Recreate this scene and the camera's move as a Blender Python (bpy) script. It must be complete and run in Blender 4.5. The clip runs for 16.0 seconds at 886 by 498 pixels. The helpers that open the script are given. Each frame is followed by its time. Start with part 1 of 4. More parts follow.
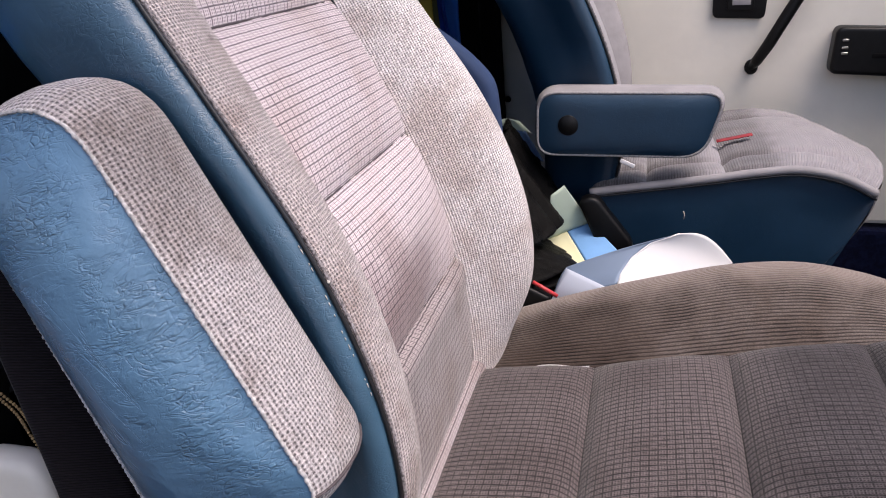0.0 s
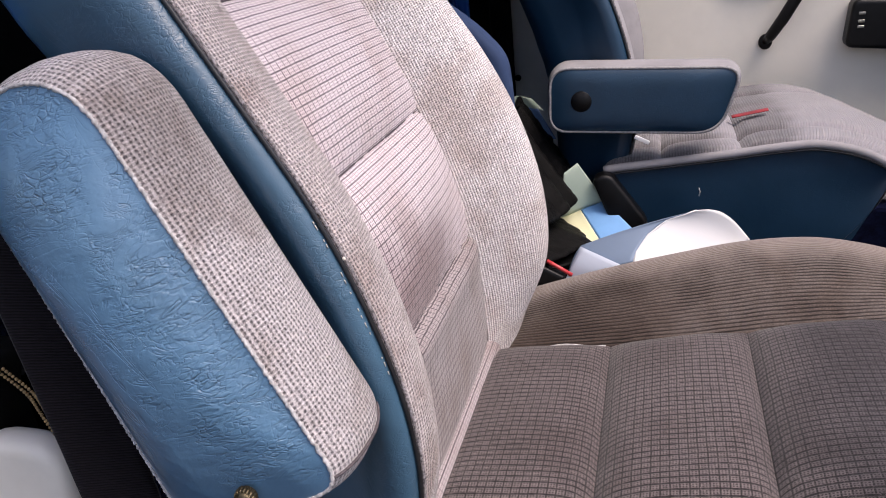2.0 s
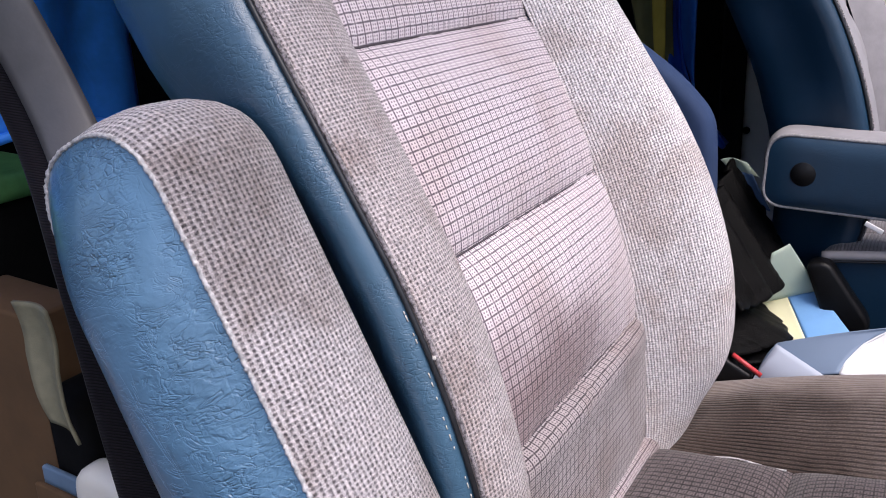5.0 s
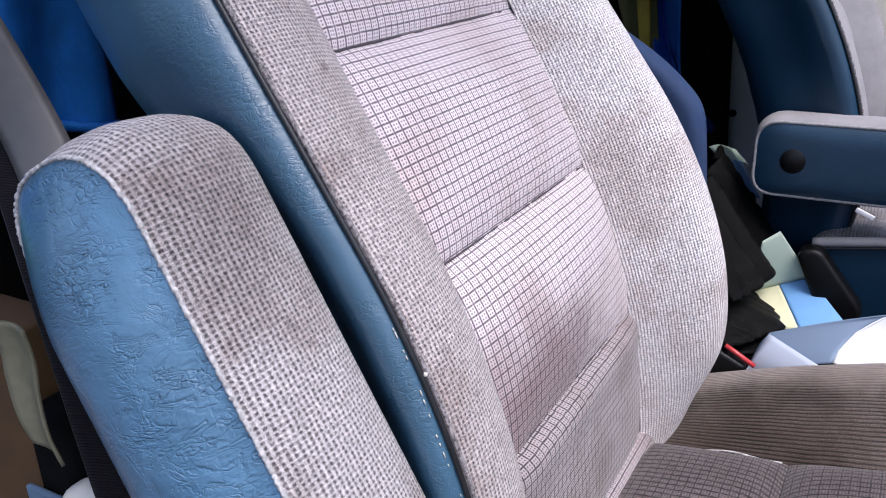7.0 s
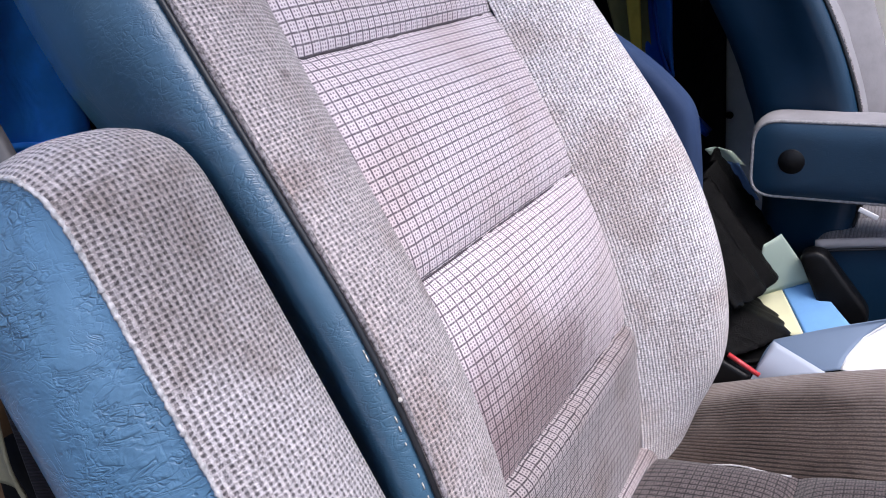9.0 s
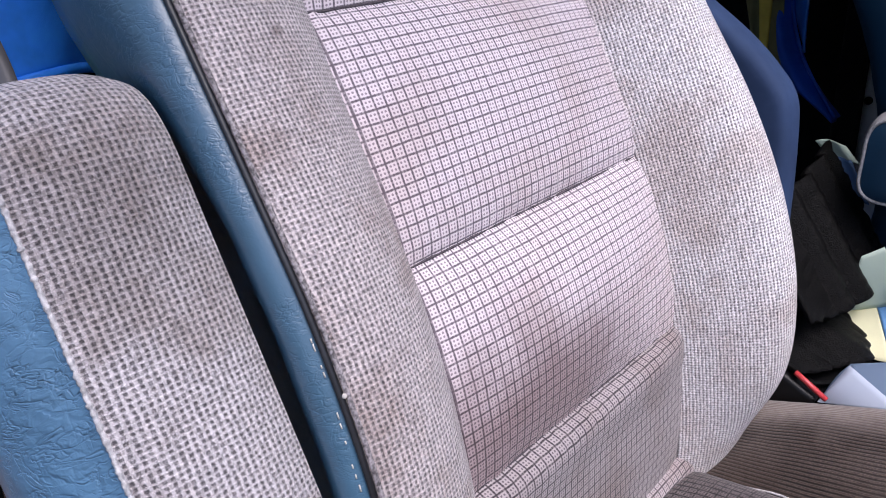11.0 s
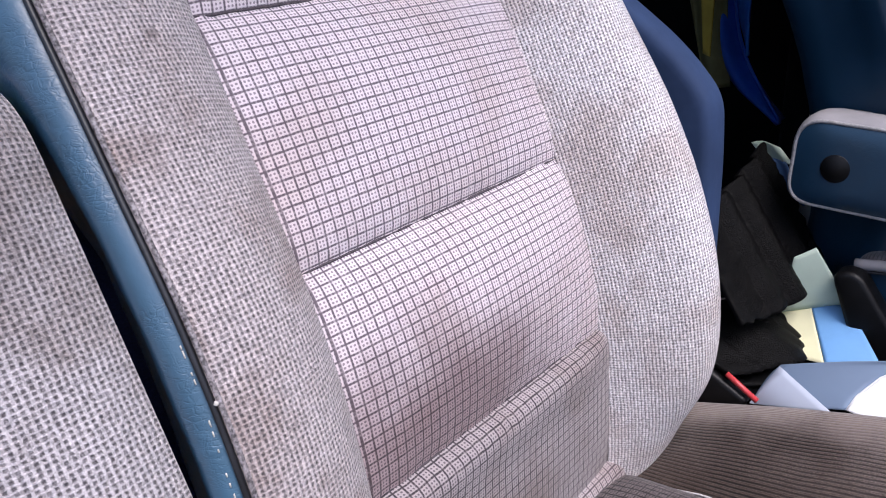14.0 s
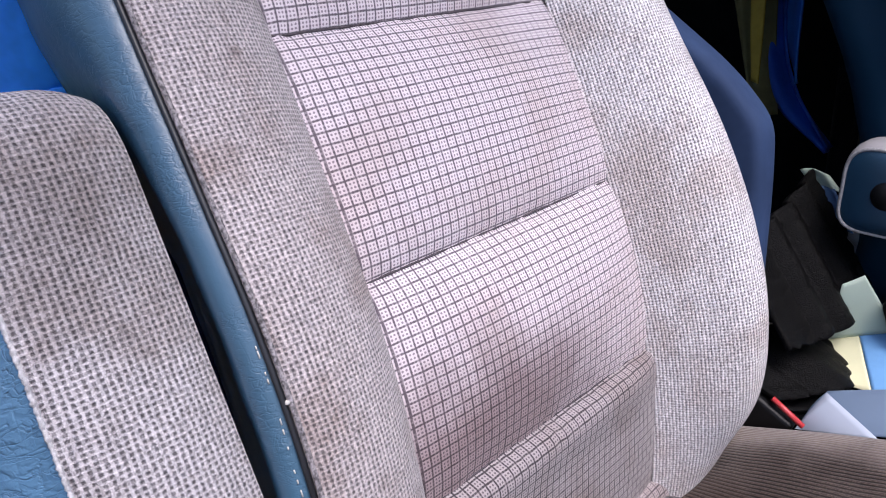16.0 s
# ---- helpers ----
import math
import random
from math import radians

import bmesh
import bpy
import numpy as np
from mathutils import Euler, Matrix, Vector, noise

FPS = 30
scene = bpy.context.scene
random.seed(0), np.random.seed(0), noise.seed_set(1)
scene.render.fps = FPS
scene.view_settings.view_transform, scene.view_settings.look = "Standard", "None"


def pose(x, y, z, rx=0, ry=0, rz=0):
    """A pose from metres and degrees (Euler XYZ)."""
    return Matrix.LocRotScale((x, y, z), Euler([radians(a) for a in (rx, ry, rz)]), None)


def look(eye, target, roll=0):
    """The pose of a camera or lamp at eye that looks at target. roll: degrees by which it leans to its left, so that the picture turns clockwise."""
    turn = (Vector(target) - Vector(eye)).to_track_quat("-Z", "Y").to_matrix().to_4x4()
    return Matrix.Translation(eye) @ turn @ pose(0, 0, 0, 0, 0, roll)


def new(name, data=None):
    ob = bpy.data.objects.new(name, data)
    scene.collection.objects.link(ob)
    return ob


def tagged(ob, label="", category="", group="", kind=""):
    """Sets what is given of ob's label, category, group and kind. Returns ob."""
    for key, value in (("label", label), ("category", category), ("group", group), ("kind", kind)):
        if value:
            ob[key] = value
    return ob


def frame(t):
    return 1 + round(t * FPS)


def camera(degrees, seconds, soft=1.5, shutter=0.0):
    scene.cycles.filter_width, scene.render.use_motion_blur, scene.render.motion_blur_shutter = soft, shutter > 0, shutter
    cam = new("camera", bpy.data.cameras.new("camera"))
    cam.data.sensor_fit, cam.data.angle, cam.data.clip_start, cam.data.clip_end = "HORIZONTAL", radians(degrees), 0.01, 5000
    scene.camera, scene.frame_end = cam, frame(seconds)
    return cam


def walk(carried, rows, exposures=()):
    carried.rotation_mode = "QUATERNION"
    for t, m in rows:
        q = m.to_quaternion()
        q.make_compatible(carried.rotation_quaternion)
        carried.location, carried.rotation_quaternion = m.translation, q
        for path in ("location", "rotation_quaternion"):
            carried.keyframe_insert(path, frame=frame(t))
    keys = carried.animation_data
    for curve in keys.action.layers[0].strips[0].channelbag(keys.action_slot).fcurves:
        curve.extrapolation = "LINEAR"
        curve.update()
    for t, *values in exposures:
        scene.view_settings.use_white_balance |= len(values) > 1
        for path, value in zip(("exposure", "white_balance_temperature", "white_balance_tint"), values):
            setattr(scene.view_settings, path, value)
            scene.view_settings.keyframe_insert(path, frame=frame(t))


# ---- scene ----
cam = camera(55.7, 16.0, 1.0)
PATH = [
    (0, (-0.01, -0.022, 0.989), (-0.467, 1.792, 0.282), -2.4),
    (0.5, (0.0, -0.029, 0.99), (-0.48, 1.787, 0.302), -3.4),
    (1, (-0.013, -0.022, 0.992), (-0.484, 1.779, 0.261), -3.3),
    (1.5, (-0.013, -0.018, 0.984), (-0.49, 1.774, 0.236), -3.3),
    (2, (-0.02, -0.013, 0.978), (-0.493, 1.783, 0.237), -3.2),
    (2.5, (-0.033, -0.018, 0.983), (-0.522, 1.777, 0.25), -3.0),
    (3, (-0.042, -0.011, 0.978), (-0.482, 1.792, 0.235), -2.0),
    (3.5, (-0.021, 0.032, 0.992), (-0.534, 1.82, 0.257), -1.8),
    (4.0, (0.011, 0.087, 0.984), (-0.796, 1.763, 0.250), -2.9),
    (4.5, (0.013, 0.118, 0.984), (-0.893, 1.740, 0.246), -0.9),
    (4.7, (0.014, 0.114, 0.990), (-0.955, 1.722, 0.305), -1.0),
    (6.8, (0.003, 0.13, 1.0), (-0.94, 1.74, 0.278), -2.2),
    (7, (0.002, 0.133, 1.005), (-0.933, 1.744, 0.278), -2.2),
    (7.5, (0.003, 0.137, 1.005), (-0.915, 1.767, 0.296), -3.1),
    (8, (0.004, 0.132, 1.004), (-0.917, 1.761, 0.298), -3.6),
    (8.2, (0.001, 0.132, 1.002), (-0.912, 1.766, 0.297), -3.5),
    (10.3, (0.011, 0.249, 0.983), (-1.125, 1.706, 0.216), -1.3),
    (10.5, (0.023, 0.239, 1.001), (-1.132, 1.659, 0.196), 0.1),
    (11, (0.046, 0.261, 1.002), (-1.132, 1.653, 0.179), -0.4),
    (11.5, (0.079, 0.265, 1.008), (-1.198, 1.538, 0.142), -3.0),
    (12, (0.044, 0.278, 0.99), (-1.122, 1.673, 0.158), -0.2),
    (12.5, (0.051, 0.279, 0.988), (-1.03, 1.733, 0.142), 2.4),
    (13, (0.061, 0.279, 0.99), (-1.093, 1.705, 0.192), 1.2),
    (13.5, (0.059, 0.286, 0.994), (-1.123, 1.682, 0.185), 0.4),
    (14, (0.089, 0.301, 0.998), (-1.066, 1.719, 0.19), -0.6),
    (14.5, (0.085, 0.294, 1.006), (-1.098, 1.688, 0.195), -0.9),
    (15, (0.084, 0.279, 1.004), (-1.11, 1.675, 0.215), -0.2),
    (15.5, (0.085, 0.268, 0.997), (-1.135, 1.666, 0.252), -0.5),
    (16, (0.089, 0.275, 1.0), (-1.142, 1.657, 0.242), -0.1),
]
# (seconds, stops, kelvin, tint)
EXPO = [(0.0, 0.74, 6780, 18.5), (3.5, 0.73, 6780, 19.0), (4.4, 0.68, 6750, 20.5), (5.6, 0.78, 6020, 15.5), (9.5, 0.76, 6020, 16.5), (11.0, 0.65, 6030, 18.5), (16.0, 0.67, 6030, 18.0)]
walk(cam, [(t, look(eye, target, roll)) for t, eye, target, roll in PATH], EXPO)

# ---- light ----
world = bpy.data.worlds.new("sky")
scene.world = world
world.use_nodes = True
wt = world.node_tree
sky = wt.nodes.new("ShaderNodeTexSky")
sky.sky_type, sky.sun_disc = "NISHITA", False
sky.sun_elevation, sky.sun_rotation = radians(63), radians(109)
sky.air_density, sky.dust_density, sky.ozone_density = 1.0, 3.0, 1.0
wt.links.new(sky.outputs[0], wt.nodes["Background"].inputs[0])
wt.nodes["Background"].inputs[1].default_value = 0.150
sun = new("sun", bpy.data.lights.new("sun", "SUN"))
sun.data.energy, sun.data.angle, sun.data.color = 2.2, radians(36), (1.0, 0.95, 0.88)
sun.matrix_basis = look((1.15, 0.20, 3.00), (0, 0.6, 0.6))


# ---- materials ----
class Mat:
    """A node material with short ways to wire it."""

    def __init__(self, name, rough=0.6, metal=0.0, spec=0.5):
        self.m = bpy.data.materials.new(name)
        self.m.use_nodes = True
        self.t = self.m.node_tree
        self.b = self.t.nodes["Principled BSDF"]
        self.b.inputs["Roughness"].default_value = rough
        self.b.inputs["Metallic"].default_value = metal
        self.b.inputs["Specular IOR Level"].default_value = spec
        self.height = None

    def put(self, socket, value):
        if isinstance(value, bpy.types.NodeSocket):
            self.t.links.new(value, socket)
        else:
            socket.default_value = value

    def math(self, op, a, b=0.0, c=0.0, clamp=False):
        n = self.t.nodes.new("ShaderNodeMath")
        n.operation, n.use_clamp = op, clamp
        for k, v in enumerate((a, b, c)):
            self.put(n.inputs[k], v)
        return n.outputs[0]

    def span(self, v, a, b, c=0.0, d=1.0, smooth=True):
        n = self.t.nodes.new("ShaderNodeMapRange")
        n.interpolation_type = "SMOOTHSTEP" if smooth else "LINEAR"
        for k, x in enumerate((v, a, b, c, d)):
            self.put(n.inputs[k], x)
        return n.outputs[0]

    def uv(self):
        n = self.t.nodes.new("ShaderNodeUVMap")
        s = self.t.nodes.new("ShaderNodeSeparateXYZ")
        self.t.links.new(n.outputs[0], s.inputs[0])
        return s.outputs[0], s.outputs[1]

    def where(self, scale=(1, 1, 1), turn=0.0):
        n = self.t.nodes.new("ShaderNodeTexCoord")
        k = self.t.nodes.new("ShaderNodeMapping")
        k.vector_type = "TEXTURE"
        k.inputs["Scale"].default_value = tuple(1.0 / x for x in scale)
        k.inputs["Rotation"].default_value = (0.0, radians(turn), 0.0)
        self.t.links.new(n.outputs["Object"], k.inputs[0])
        return k.outputs[0]

    def noise(self, scale, detail=4.0, rough=0.55, warp=0.0, stretch=(1, 1, 1), turn=0.0):
        n = self.t.nodes.new("ShaderNodeTexNoise")
        self.t.links.new(self.where(stretch, turn), n.inputs["Vector"])
        n.inputs["Scale"].default_value, n.inputs["Detail"].default_value = scale, detail
        n.inputs["Roughness"].default_value, n.inputs["Distortion"].default_value = rough, warp
        return n.outputs[0]

    def cells(self, scale, feature="DISTANCE_TO_EDGE", stretch=(1, 1, 1), turn=0.0, warp=0.0):
        n = self.t.nodes.new("ShaderNodeTexVoronoi")
        n.feature = feature
        at = self.where(stretch, turn)
        if warp:
            w = self.t.nodes.new("ShaderNodeTexNoise")
            w.inputs["Scale"].default_value, w.inputs["Detail"].default_value = 90.0, 3.0
            self.t.links.new(at, w.inputs["Vector"])
            m = self.t.nodes.new("ShaderNodeVectorMath")
            m.operation = "MULTIPLY_ADD"
            self.t.links.new(w.outputs["Color"], m.inputs[0])
            m.inputs[1].default_value = (warp, warp, warp)
            self.t.links.new(at, m.inputs[2])
            at = m.outputs[0]
        self.t.links.new(at, n.inputs["Vector"])
        n.inputs["Scale"].default_value = scale
        return n.outputs["Distance"]

    def mix(self, f, a, b, how="MIX"):
        n = self.t.nodes.new("ShaderNodeMix")
        n.data_type, n.blend_type = "RGBA", how
        self.put(n.inputs["Factor"], f)
        for k, v in ((6, a), (7, b)):
            self.put(n.inputs[k], v if isinstance(v, bpy.types.NodeSocket) else (*v, 1.0))
        return n.outputs[2]

    def bump(self, height, strength, distance):
        n = self.t.nodes.new("ShaderNodeBump")
        n.inputs["Strength"].default_value, n.inputs["Distance"].default_value = strength, distance
        self.put(n.inputs["Height"], height)
        if self.height is not None:
            self.t.links.new(self.height, n.inputs["Normal"])
        self.height = n.outputs[0]
        self.t.links.new(self.height, self.b.inputs["Normal"])

    def colour(self, c):
        self.put(self.b.inputs["Base Color"], c if isinstance(c, bpy.types.NodeSocket) else (*c, 1.0))
        return self

    def rough(self, v):
        self.put(self.b.inputs["Roughness"], v)

    def sheen(self, v):
        self.b.inputs["Sheen Weight"].default_value = v
        self.b.inputs["Sheen Roughness"].default_value = 0.5


def check_cloth(name, light, dot, line, grime, grime_amount, cell=0.0087, across=1.0, wobble=0.0012, patch=None, heavy=0.0, edge=None, fade_x=None):
    """Woven cloth: a dark grid, and three by three dark specks in each square."""
    k = Mat(name, 0.9, spec=0.2)
    u, v = k.uv()
    wob = k.math("MULTIPLY", k.math("SUBTRACT", k.noise(60, 2), 0.5), wobble)
    u, v = k.math("ADD", u, wob), k.math("ADD", v, wob)
    pu = k.math("PINGPONG", k.math("DIVIDE", u, cell), 0.5)
    pv = k.math("PINGPONG", k.math("DIVIDE", v, cell), 0.5)
    lines = k.math("MAXIMUM", k.span(pu, 0.03, 0.14, across, 0.0), k.span(pv, 0.03 + heavy, 0.14 + heavy, 1.0, 0.0))
    if edge is not None:
        # a folded hem: one more dark line close to the near seam
        hem = k.math("ABSOLUTE", k.math("SUBTRACT", u, edge))
        lines = k.math("MAXIMUM", lines, k.span(hem, 0.0006, 0.0016, 1.0, 0.0))
        lines = k.math("MAXIMUM", lines, k.span(u, edge - 0.0068, edge - 0.0040, 0.9, 0.0))
    du = k.math("PINGPONG", k.math("DIVIDE", u, cell / 3), 0.5)
    dv = k.math("PINGPONG", k.math("DIVIDE", v, cell / 3), 0.5)
    d = k.math("SQRT", k.math("ADD", k.math("MULTIPLY", du, du), k.math("MULTIPLY", dv, dv)))
    specks = k.span(k.math("ADD", d, k.math("MULTIPLY", k.math("SUBTRACT", k.noise(900, 2), 0.5), 0.30)), 0.20, 0.40, 1.0, 0.0)
    fuzz = k.noise(2600, 3, 0.7)
    broad = k.noise(9, 4, 0.6)
    base = k.mix(k.span(fuzz, 0.3, 0.7), tuple(0.82 * c for c in light), tuple(min(1.0, 1.1 * c) for c in light))
    base = k.mix(k.math("MULTIPLY", specks, 0.92), base, dot)
    base = k.mix(k.math("MULTIPLY", lines, k.span(k.noise(150, 3), 0.3, 0.6, 0.55, 0.95)), base, line)
    if heavy:
        base = k.mix(k.span(k.noise(330, 3, 0.7), 0.42, 0.70, 0.0, 0.55), base, dot)
        base = k.mix(k.span(k.noise(700, 2, 0.7), 0.60, 0.75, 0.0, 0.6), base, tuple(1.9 * c for c in light))
    base = k.mix(k.math("MULTIPLY", k.span(broad, 0.42, 0.72), grime_amount), base, grime, "MULTIPLY")
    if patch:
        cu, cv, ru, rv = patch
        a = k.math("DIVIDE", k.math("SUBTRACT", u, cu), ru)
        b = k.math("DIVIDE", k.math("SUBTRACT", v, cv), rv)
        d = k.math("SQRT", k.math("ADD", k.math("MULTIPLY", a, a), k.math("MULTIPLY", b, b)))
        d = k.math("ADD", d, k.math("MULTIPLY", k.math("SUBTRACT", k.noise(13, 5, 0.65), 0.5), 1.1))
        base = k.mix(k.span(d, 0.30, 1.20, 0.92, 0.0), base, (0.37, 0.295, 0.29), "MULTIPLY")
    if fade_x:
        # paler at the back of the cushion, darker towards its front
        fade_at = k.math("ADD", u, k.math("MULTIPLY", k.math("SUBTRACT", k.noise(9, 4, 0.6), 0.5), 0.10))
        base = k.mix(k.span(fade_at, fade_x[0], fade_x[1], 0.0, 1.0), k.mix(1.0, base, (1.16, 1.12, 1.10), "MULTIPLY"), k.mix(1.0, base, (0.55, 0.55, 0.585), "MULTIPLY"))
    k.colour(base)
    k.sheen(0.15)
    h = k.math("SUBTRACT", k.math("MULTIPLY", fuzz, 0.4), k.math("ADD", k.math("MULTIPLY", lines, 0.7), k.math("MULTIPLY", specks, 0.5)))
    k.bump(h, 0.5, 0.0006)
    k.bump(k.noise(35, 3), 0.25, 0.004)
    return k.m


def knit_cloth(name, light, pit, grime, grime_amount, cu=0.0039, cv=0.0030, spot=None):
    """Coarse basket weave: pale ribs and cross threads with dark pits between them."""
    k = Mat(name, 0.92, spec=0.2)
    u, v = k.uv()
    wob = k.math("MULTIPLY", k.math("SUBTRACT", k.noise(40, 3), 0.5), 0.0016)
    fine = k.math("MULTIPLY", k.math("SUBTRACT", k.noise(330, 2), 0.5), 0.0013)
    u, v = k.math("ADD", u, k.math("ADD", wob, fine)), k.math("ADD", v, k.math("SUBTRACT", fine, wob))
    pu = k.math("PINGPONG", k.math("DIVIDE", u, cu), 0.5)
    pv = k.math("PINGPONG", k.math("DIVIDE", v, cv), 0.5)
    holes = k.math("MULTIPLY", k.span(pu, 0.14, 0.34, 1.0, 0.0), k.span(pv, 0.16, 0.40, 1.0, 0.0))
    gap = k.math("MULTIPLY", k.span(pu, 0.05, 0.30, 1.0, 0.0), 0.42)
    lumps = k.noise(420, 3, 0.65)
    fuzz = k.noise(2400, 3, 0.7)
    broad = k.noise(13, 4, 0.6)
    base = k.mix(k.span(lumps, 0.30, 0.70), tuple(0.60 * c for c in light), tuple(min(1.0, 1.28 * c) for c in light))
    thread = k.math("MULTIPLY", k.span(pv, 0.30, 0.48), k.span(k.noise(700, 3, 0.7), 0.42, 0.62))
    base = k.mix(k.math("MULTIPLY", thread, 0.75), base, tuple(min(1.0, 1.75 * c) for c in light))
    base = k.mix(k.math("MULTIPLY", k.span(fuzz, 0.55, 0.8), 0.5), base, tuple(min(1.0, 1.5 * c) for c in light))
    dark = k.math("MULTIPLY", k.math("MAXIMUM", holes, gap), k.span(lumps, 0.25, 0.75, 1.0, 0.55))
    base = k.mix(dark, base, pit)
    base = k.mix(k.math("MULTIPLY", k.span(broad, 0.45, 0.68), grime_amount), base, grime, "MULTIPLY")
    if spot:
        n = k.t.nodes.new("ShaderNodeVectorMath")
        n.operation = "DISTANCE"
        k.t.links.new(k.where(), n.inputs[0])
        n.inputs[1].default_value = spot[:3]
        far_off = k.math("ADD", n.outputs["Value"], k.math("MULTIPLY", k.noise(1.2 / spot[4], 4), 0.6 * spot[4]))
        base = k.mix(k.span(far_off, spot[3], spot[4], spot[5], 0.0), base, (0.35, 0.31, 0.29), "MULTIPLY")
    k.colour(base)
    k.sheen(0.2)
    h = k.math("SUBTRACT", k.math("ADD", k.math("MULTIPLY", fuzz, 0.25), k.math("MULTIPLY", lumps, 0.5)), dark)
    k.bump(h, 0.9, 0.0014)
    return k.m


def ribbed_cloth(name, light, groove, grime, grime_amount, pitch=0.0037):
    k = Mat(name, 0.92, spec=0.2)
    u, v = k.uv()
    wob = k.math("MULTIPLY", k.math("SUBTRACT", k.noise(14, 2), 0.5), 0.004)
    pv = k.math("PINGPONG", k.math("DIVIDE", k.math("ADD", v, wob), pitch), 0.5)
    g = k.span(pv, 0.08, 0.32, 1.0, 0.0)
    fuzz = k.noise(1100, 4, 0.75, stretch=(0.5, 1, 1))
    base = k.mix(k.span(fuzz, 0.32, 0.68), tuple(0.55 * c for c in light), tuple(1.4 * c for c in light))
    base = k.mix(k.math("MULTIPLY", g, k.span(k.noise(26, 3), 0.35, 0.65, 0.55, 0.95)), base, groove)
    base = k.mix(k.math("MULTIPLY", k.span(k.noise(11, 4, 0.6), 0.42, 0.66), grime_amount), base, grime, "MULTIPLY")
    base = k.mix(k.span(k.noise(13, 4, 0.6), 0.48, 0.70, 0.0, 0.35), base, (0.40, 0.33, 0.28), "MULTIPLY")
    soaked = k.math("ADD", k.math("ABSOLUTE", k.math("ADD", u, 0.11)), k.math("MULTIPLY", k.math("SUBTRACT", k.noise(18, 4, 0.6), 0.5), 0.12))
    base = k.mix(k.span(soaked, 0.02, 0.17, 0.85, 0.0), base, (0.42, 0.36, 0.32), "MULTIPLY")
    rubbed = k.math("ADD", k.span(v, 0.035, 0.125), k.math("MULTIPLY", k.math("SUBTRACT", k.noise(24, 4, 0.6), 0.5), 0.9))
    base = k.mix(k.span(rubbed, 0.25, 1.0, 0.0, 0.75), base, tuple(1.75 * c for c in light))
    k.colour(base)
    k.sheen(0.2)
    k.bump(k.math("SUBTRACT", k.math("MULTIPLY", fuzz, 0.3), g), 0.7, 0.0010)
    return k.m


def vinyl(name, c, rough=0.42, crease=0.6, turn=-28.0, taut_below=None, coat=0.0, split=0.055):
    """Grained vinyl: small soft ripples across its length on one side of the split, a few long creases on the other."""
    k = Mat(name, rough, spec=0.5)
    k.b.inputs["Coat Weight"].default_value, k.b.inputs["Coat Roughness"].default_value = coat, 0.30
    n = k.t.nodes.new("ShaderNodeSeparateXYZ")
    k.t.links.new(k.where((1, 1, 1), turn), n.inputs[0])
    side = n.outputs[0]
    wear = k.noise(11, 4, 0.6)
    ripple = k.noise(190, 2, 0.5, 0.5, (0.6, 0.6, 1.0), turn)
    crackle = k.span(k.cells(270, stretch=(0.62, 0.62, 1.0), turn=turn, warp=0.006), 0.0, 0.16)
    crackled = k.span(k.noise(45, 3, 0.6), 0.44, 0.60)
    wrinkle = k.noise(85, 3, 0.55, 1.6, (0.40, 0.6, 1.0), turn + 12.0)
    wrinkle = k.span(k.math("ABSOLUTE", k.math("SUBTRACT", wrinkle, 0.5)), 0.0, 0.05)
    long = k.noise(75, 3, 0.5, 0.9, (1.0, 0.7, 0.17), turn - 10.0)
    long = k.span(k.math("ABSOLUTE", k.math("SUBTRACT", long, 0.5)), 0.0, 0.030)
    spread = k.math("ADD", k.noise(20, 3, 0.6), k.span(side, split - 0.04, split + 0.04, -0.10, 0.09))
    if taut_below is not None:
        h = k.t.nodes.new("ShaderNodeSeparateXYZ")
        k.t.links.new(k.where(), h.inputs[0])
        spread = k.math("ADD", spread, k.span(h.outputs[2], taut_below - 0.10, taut_below + 0.12, -0.20, 0.05))
    soft = k.span(spread, 0.42, 0.66)
    few = k.span(spread, 0.44, 0.60)
    streak = k.math("MULTIPLY", k.span(k.noise(15, 3, 0.6), 0.46, 0.58), k.span(side, split - 0.02, split + 0.03, 1.0, 0.2))
    k.colour(k.mix(k.span(wear, 0.35, 0.7), tuple(0.88 * x for x in c), tuple(1.10 * x for x in c)))
    k.rough(k.math("ADD", k.span(wear, 0.3, 0.7, rough - 0.05, rough + 0.06), k.math("MULTIPLY", k.noise(160, 3), 0.05)))
    k.bump(k.noise(900, 2), 0.04 + 0.10 * crease, 0.0004)
    k.bump(k.mix(soft, (0.5, 0.5, 0.5), ripple), crease * 0.60, 0.0022)
    k.bump(k.mix(k.math("MULTIPLY", soft, crackled), (1.0, 1.0, 1.0), crackle), crease * 0.70, 0.0006)
    k.bump(k.mix(few, (1.0, 1.0, 1.0), wrinkle), crease * 0.50, 0.0007)
    k.bump(k.mix(streak, (1.0, 1.0, 1.0), long), crease * 0.55, 0.0008)
    k.bump(k.noise(65, 3, 0.5), crease * 0.30, 0.0035)
    k.bump(k.noise(24, 2, 0.5, 0.4), crease * 0.35, 0.006)
    return k.m


def plain(name, c, rough=0.6, metal=0.0, var=0.15, scale=30.0, grain=0.15, dist=0.001, spec=0.5):
    k = Mat(name, rough, metal, spec)
    f = k.noise(scale, 5, 0.6)
    k.colour(k.mix(k.span(f, 0.3, 0.7), tuple(x * (1 - var) for x in c), tuple(min(1, x * (1 + var)) for x in c)))
    k.bump(k.noise(scale * 14, 3, 0.6), grain, dist)
    return k.m


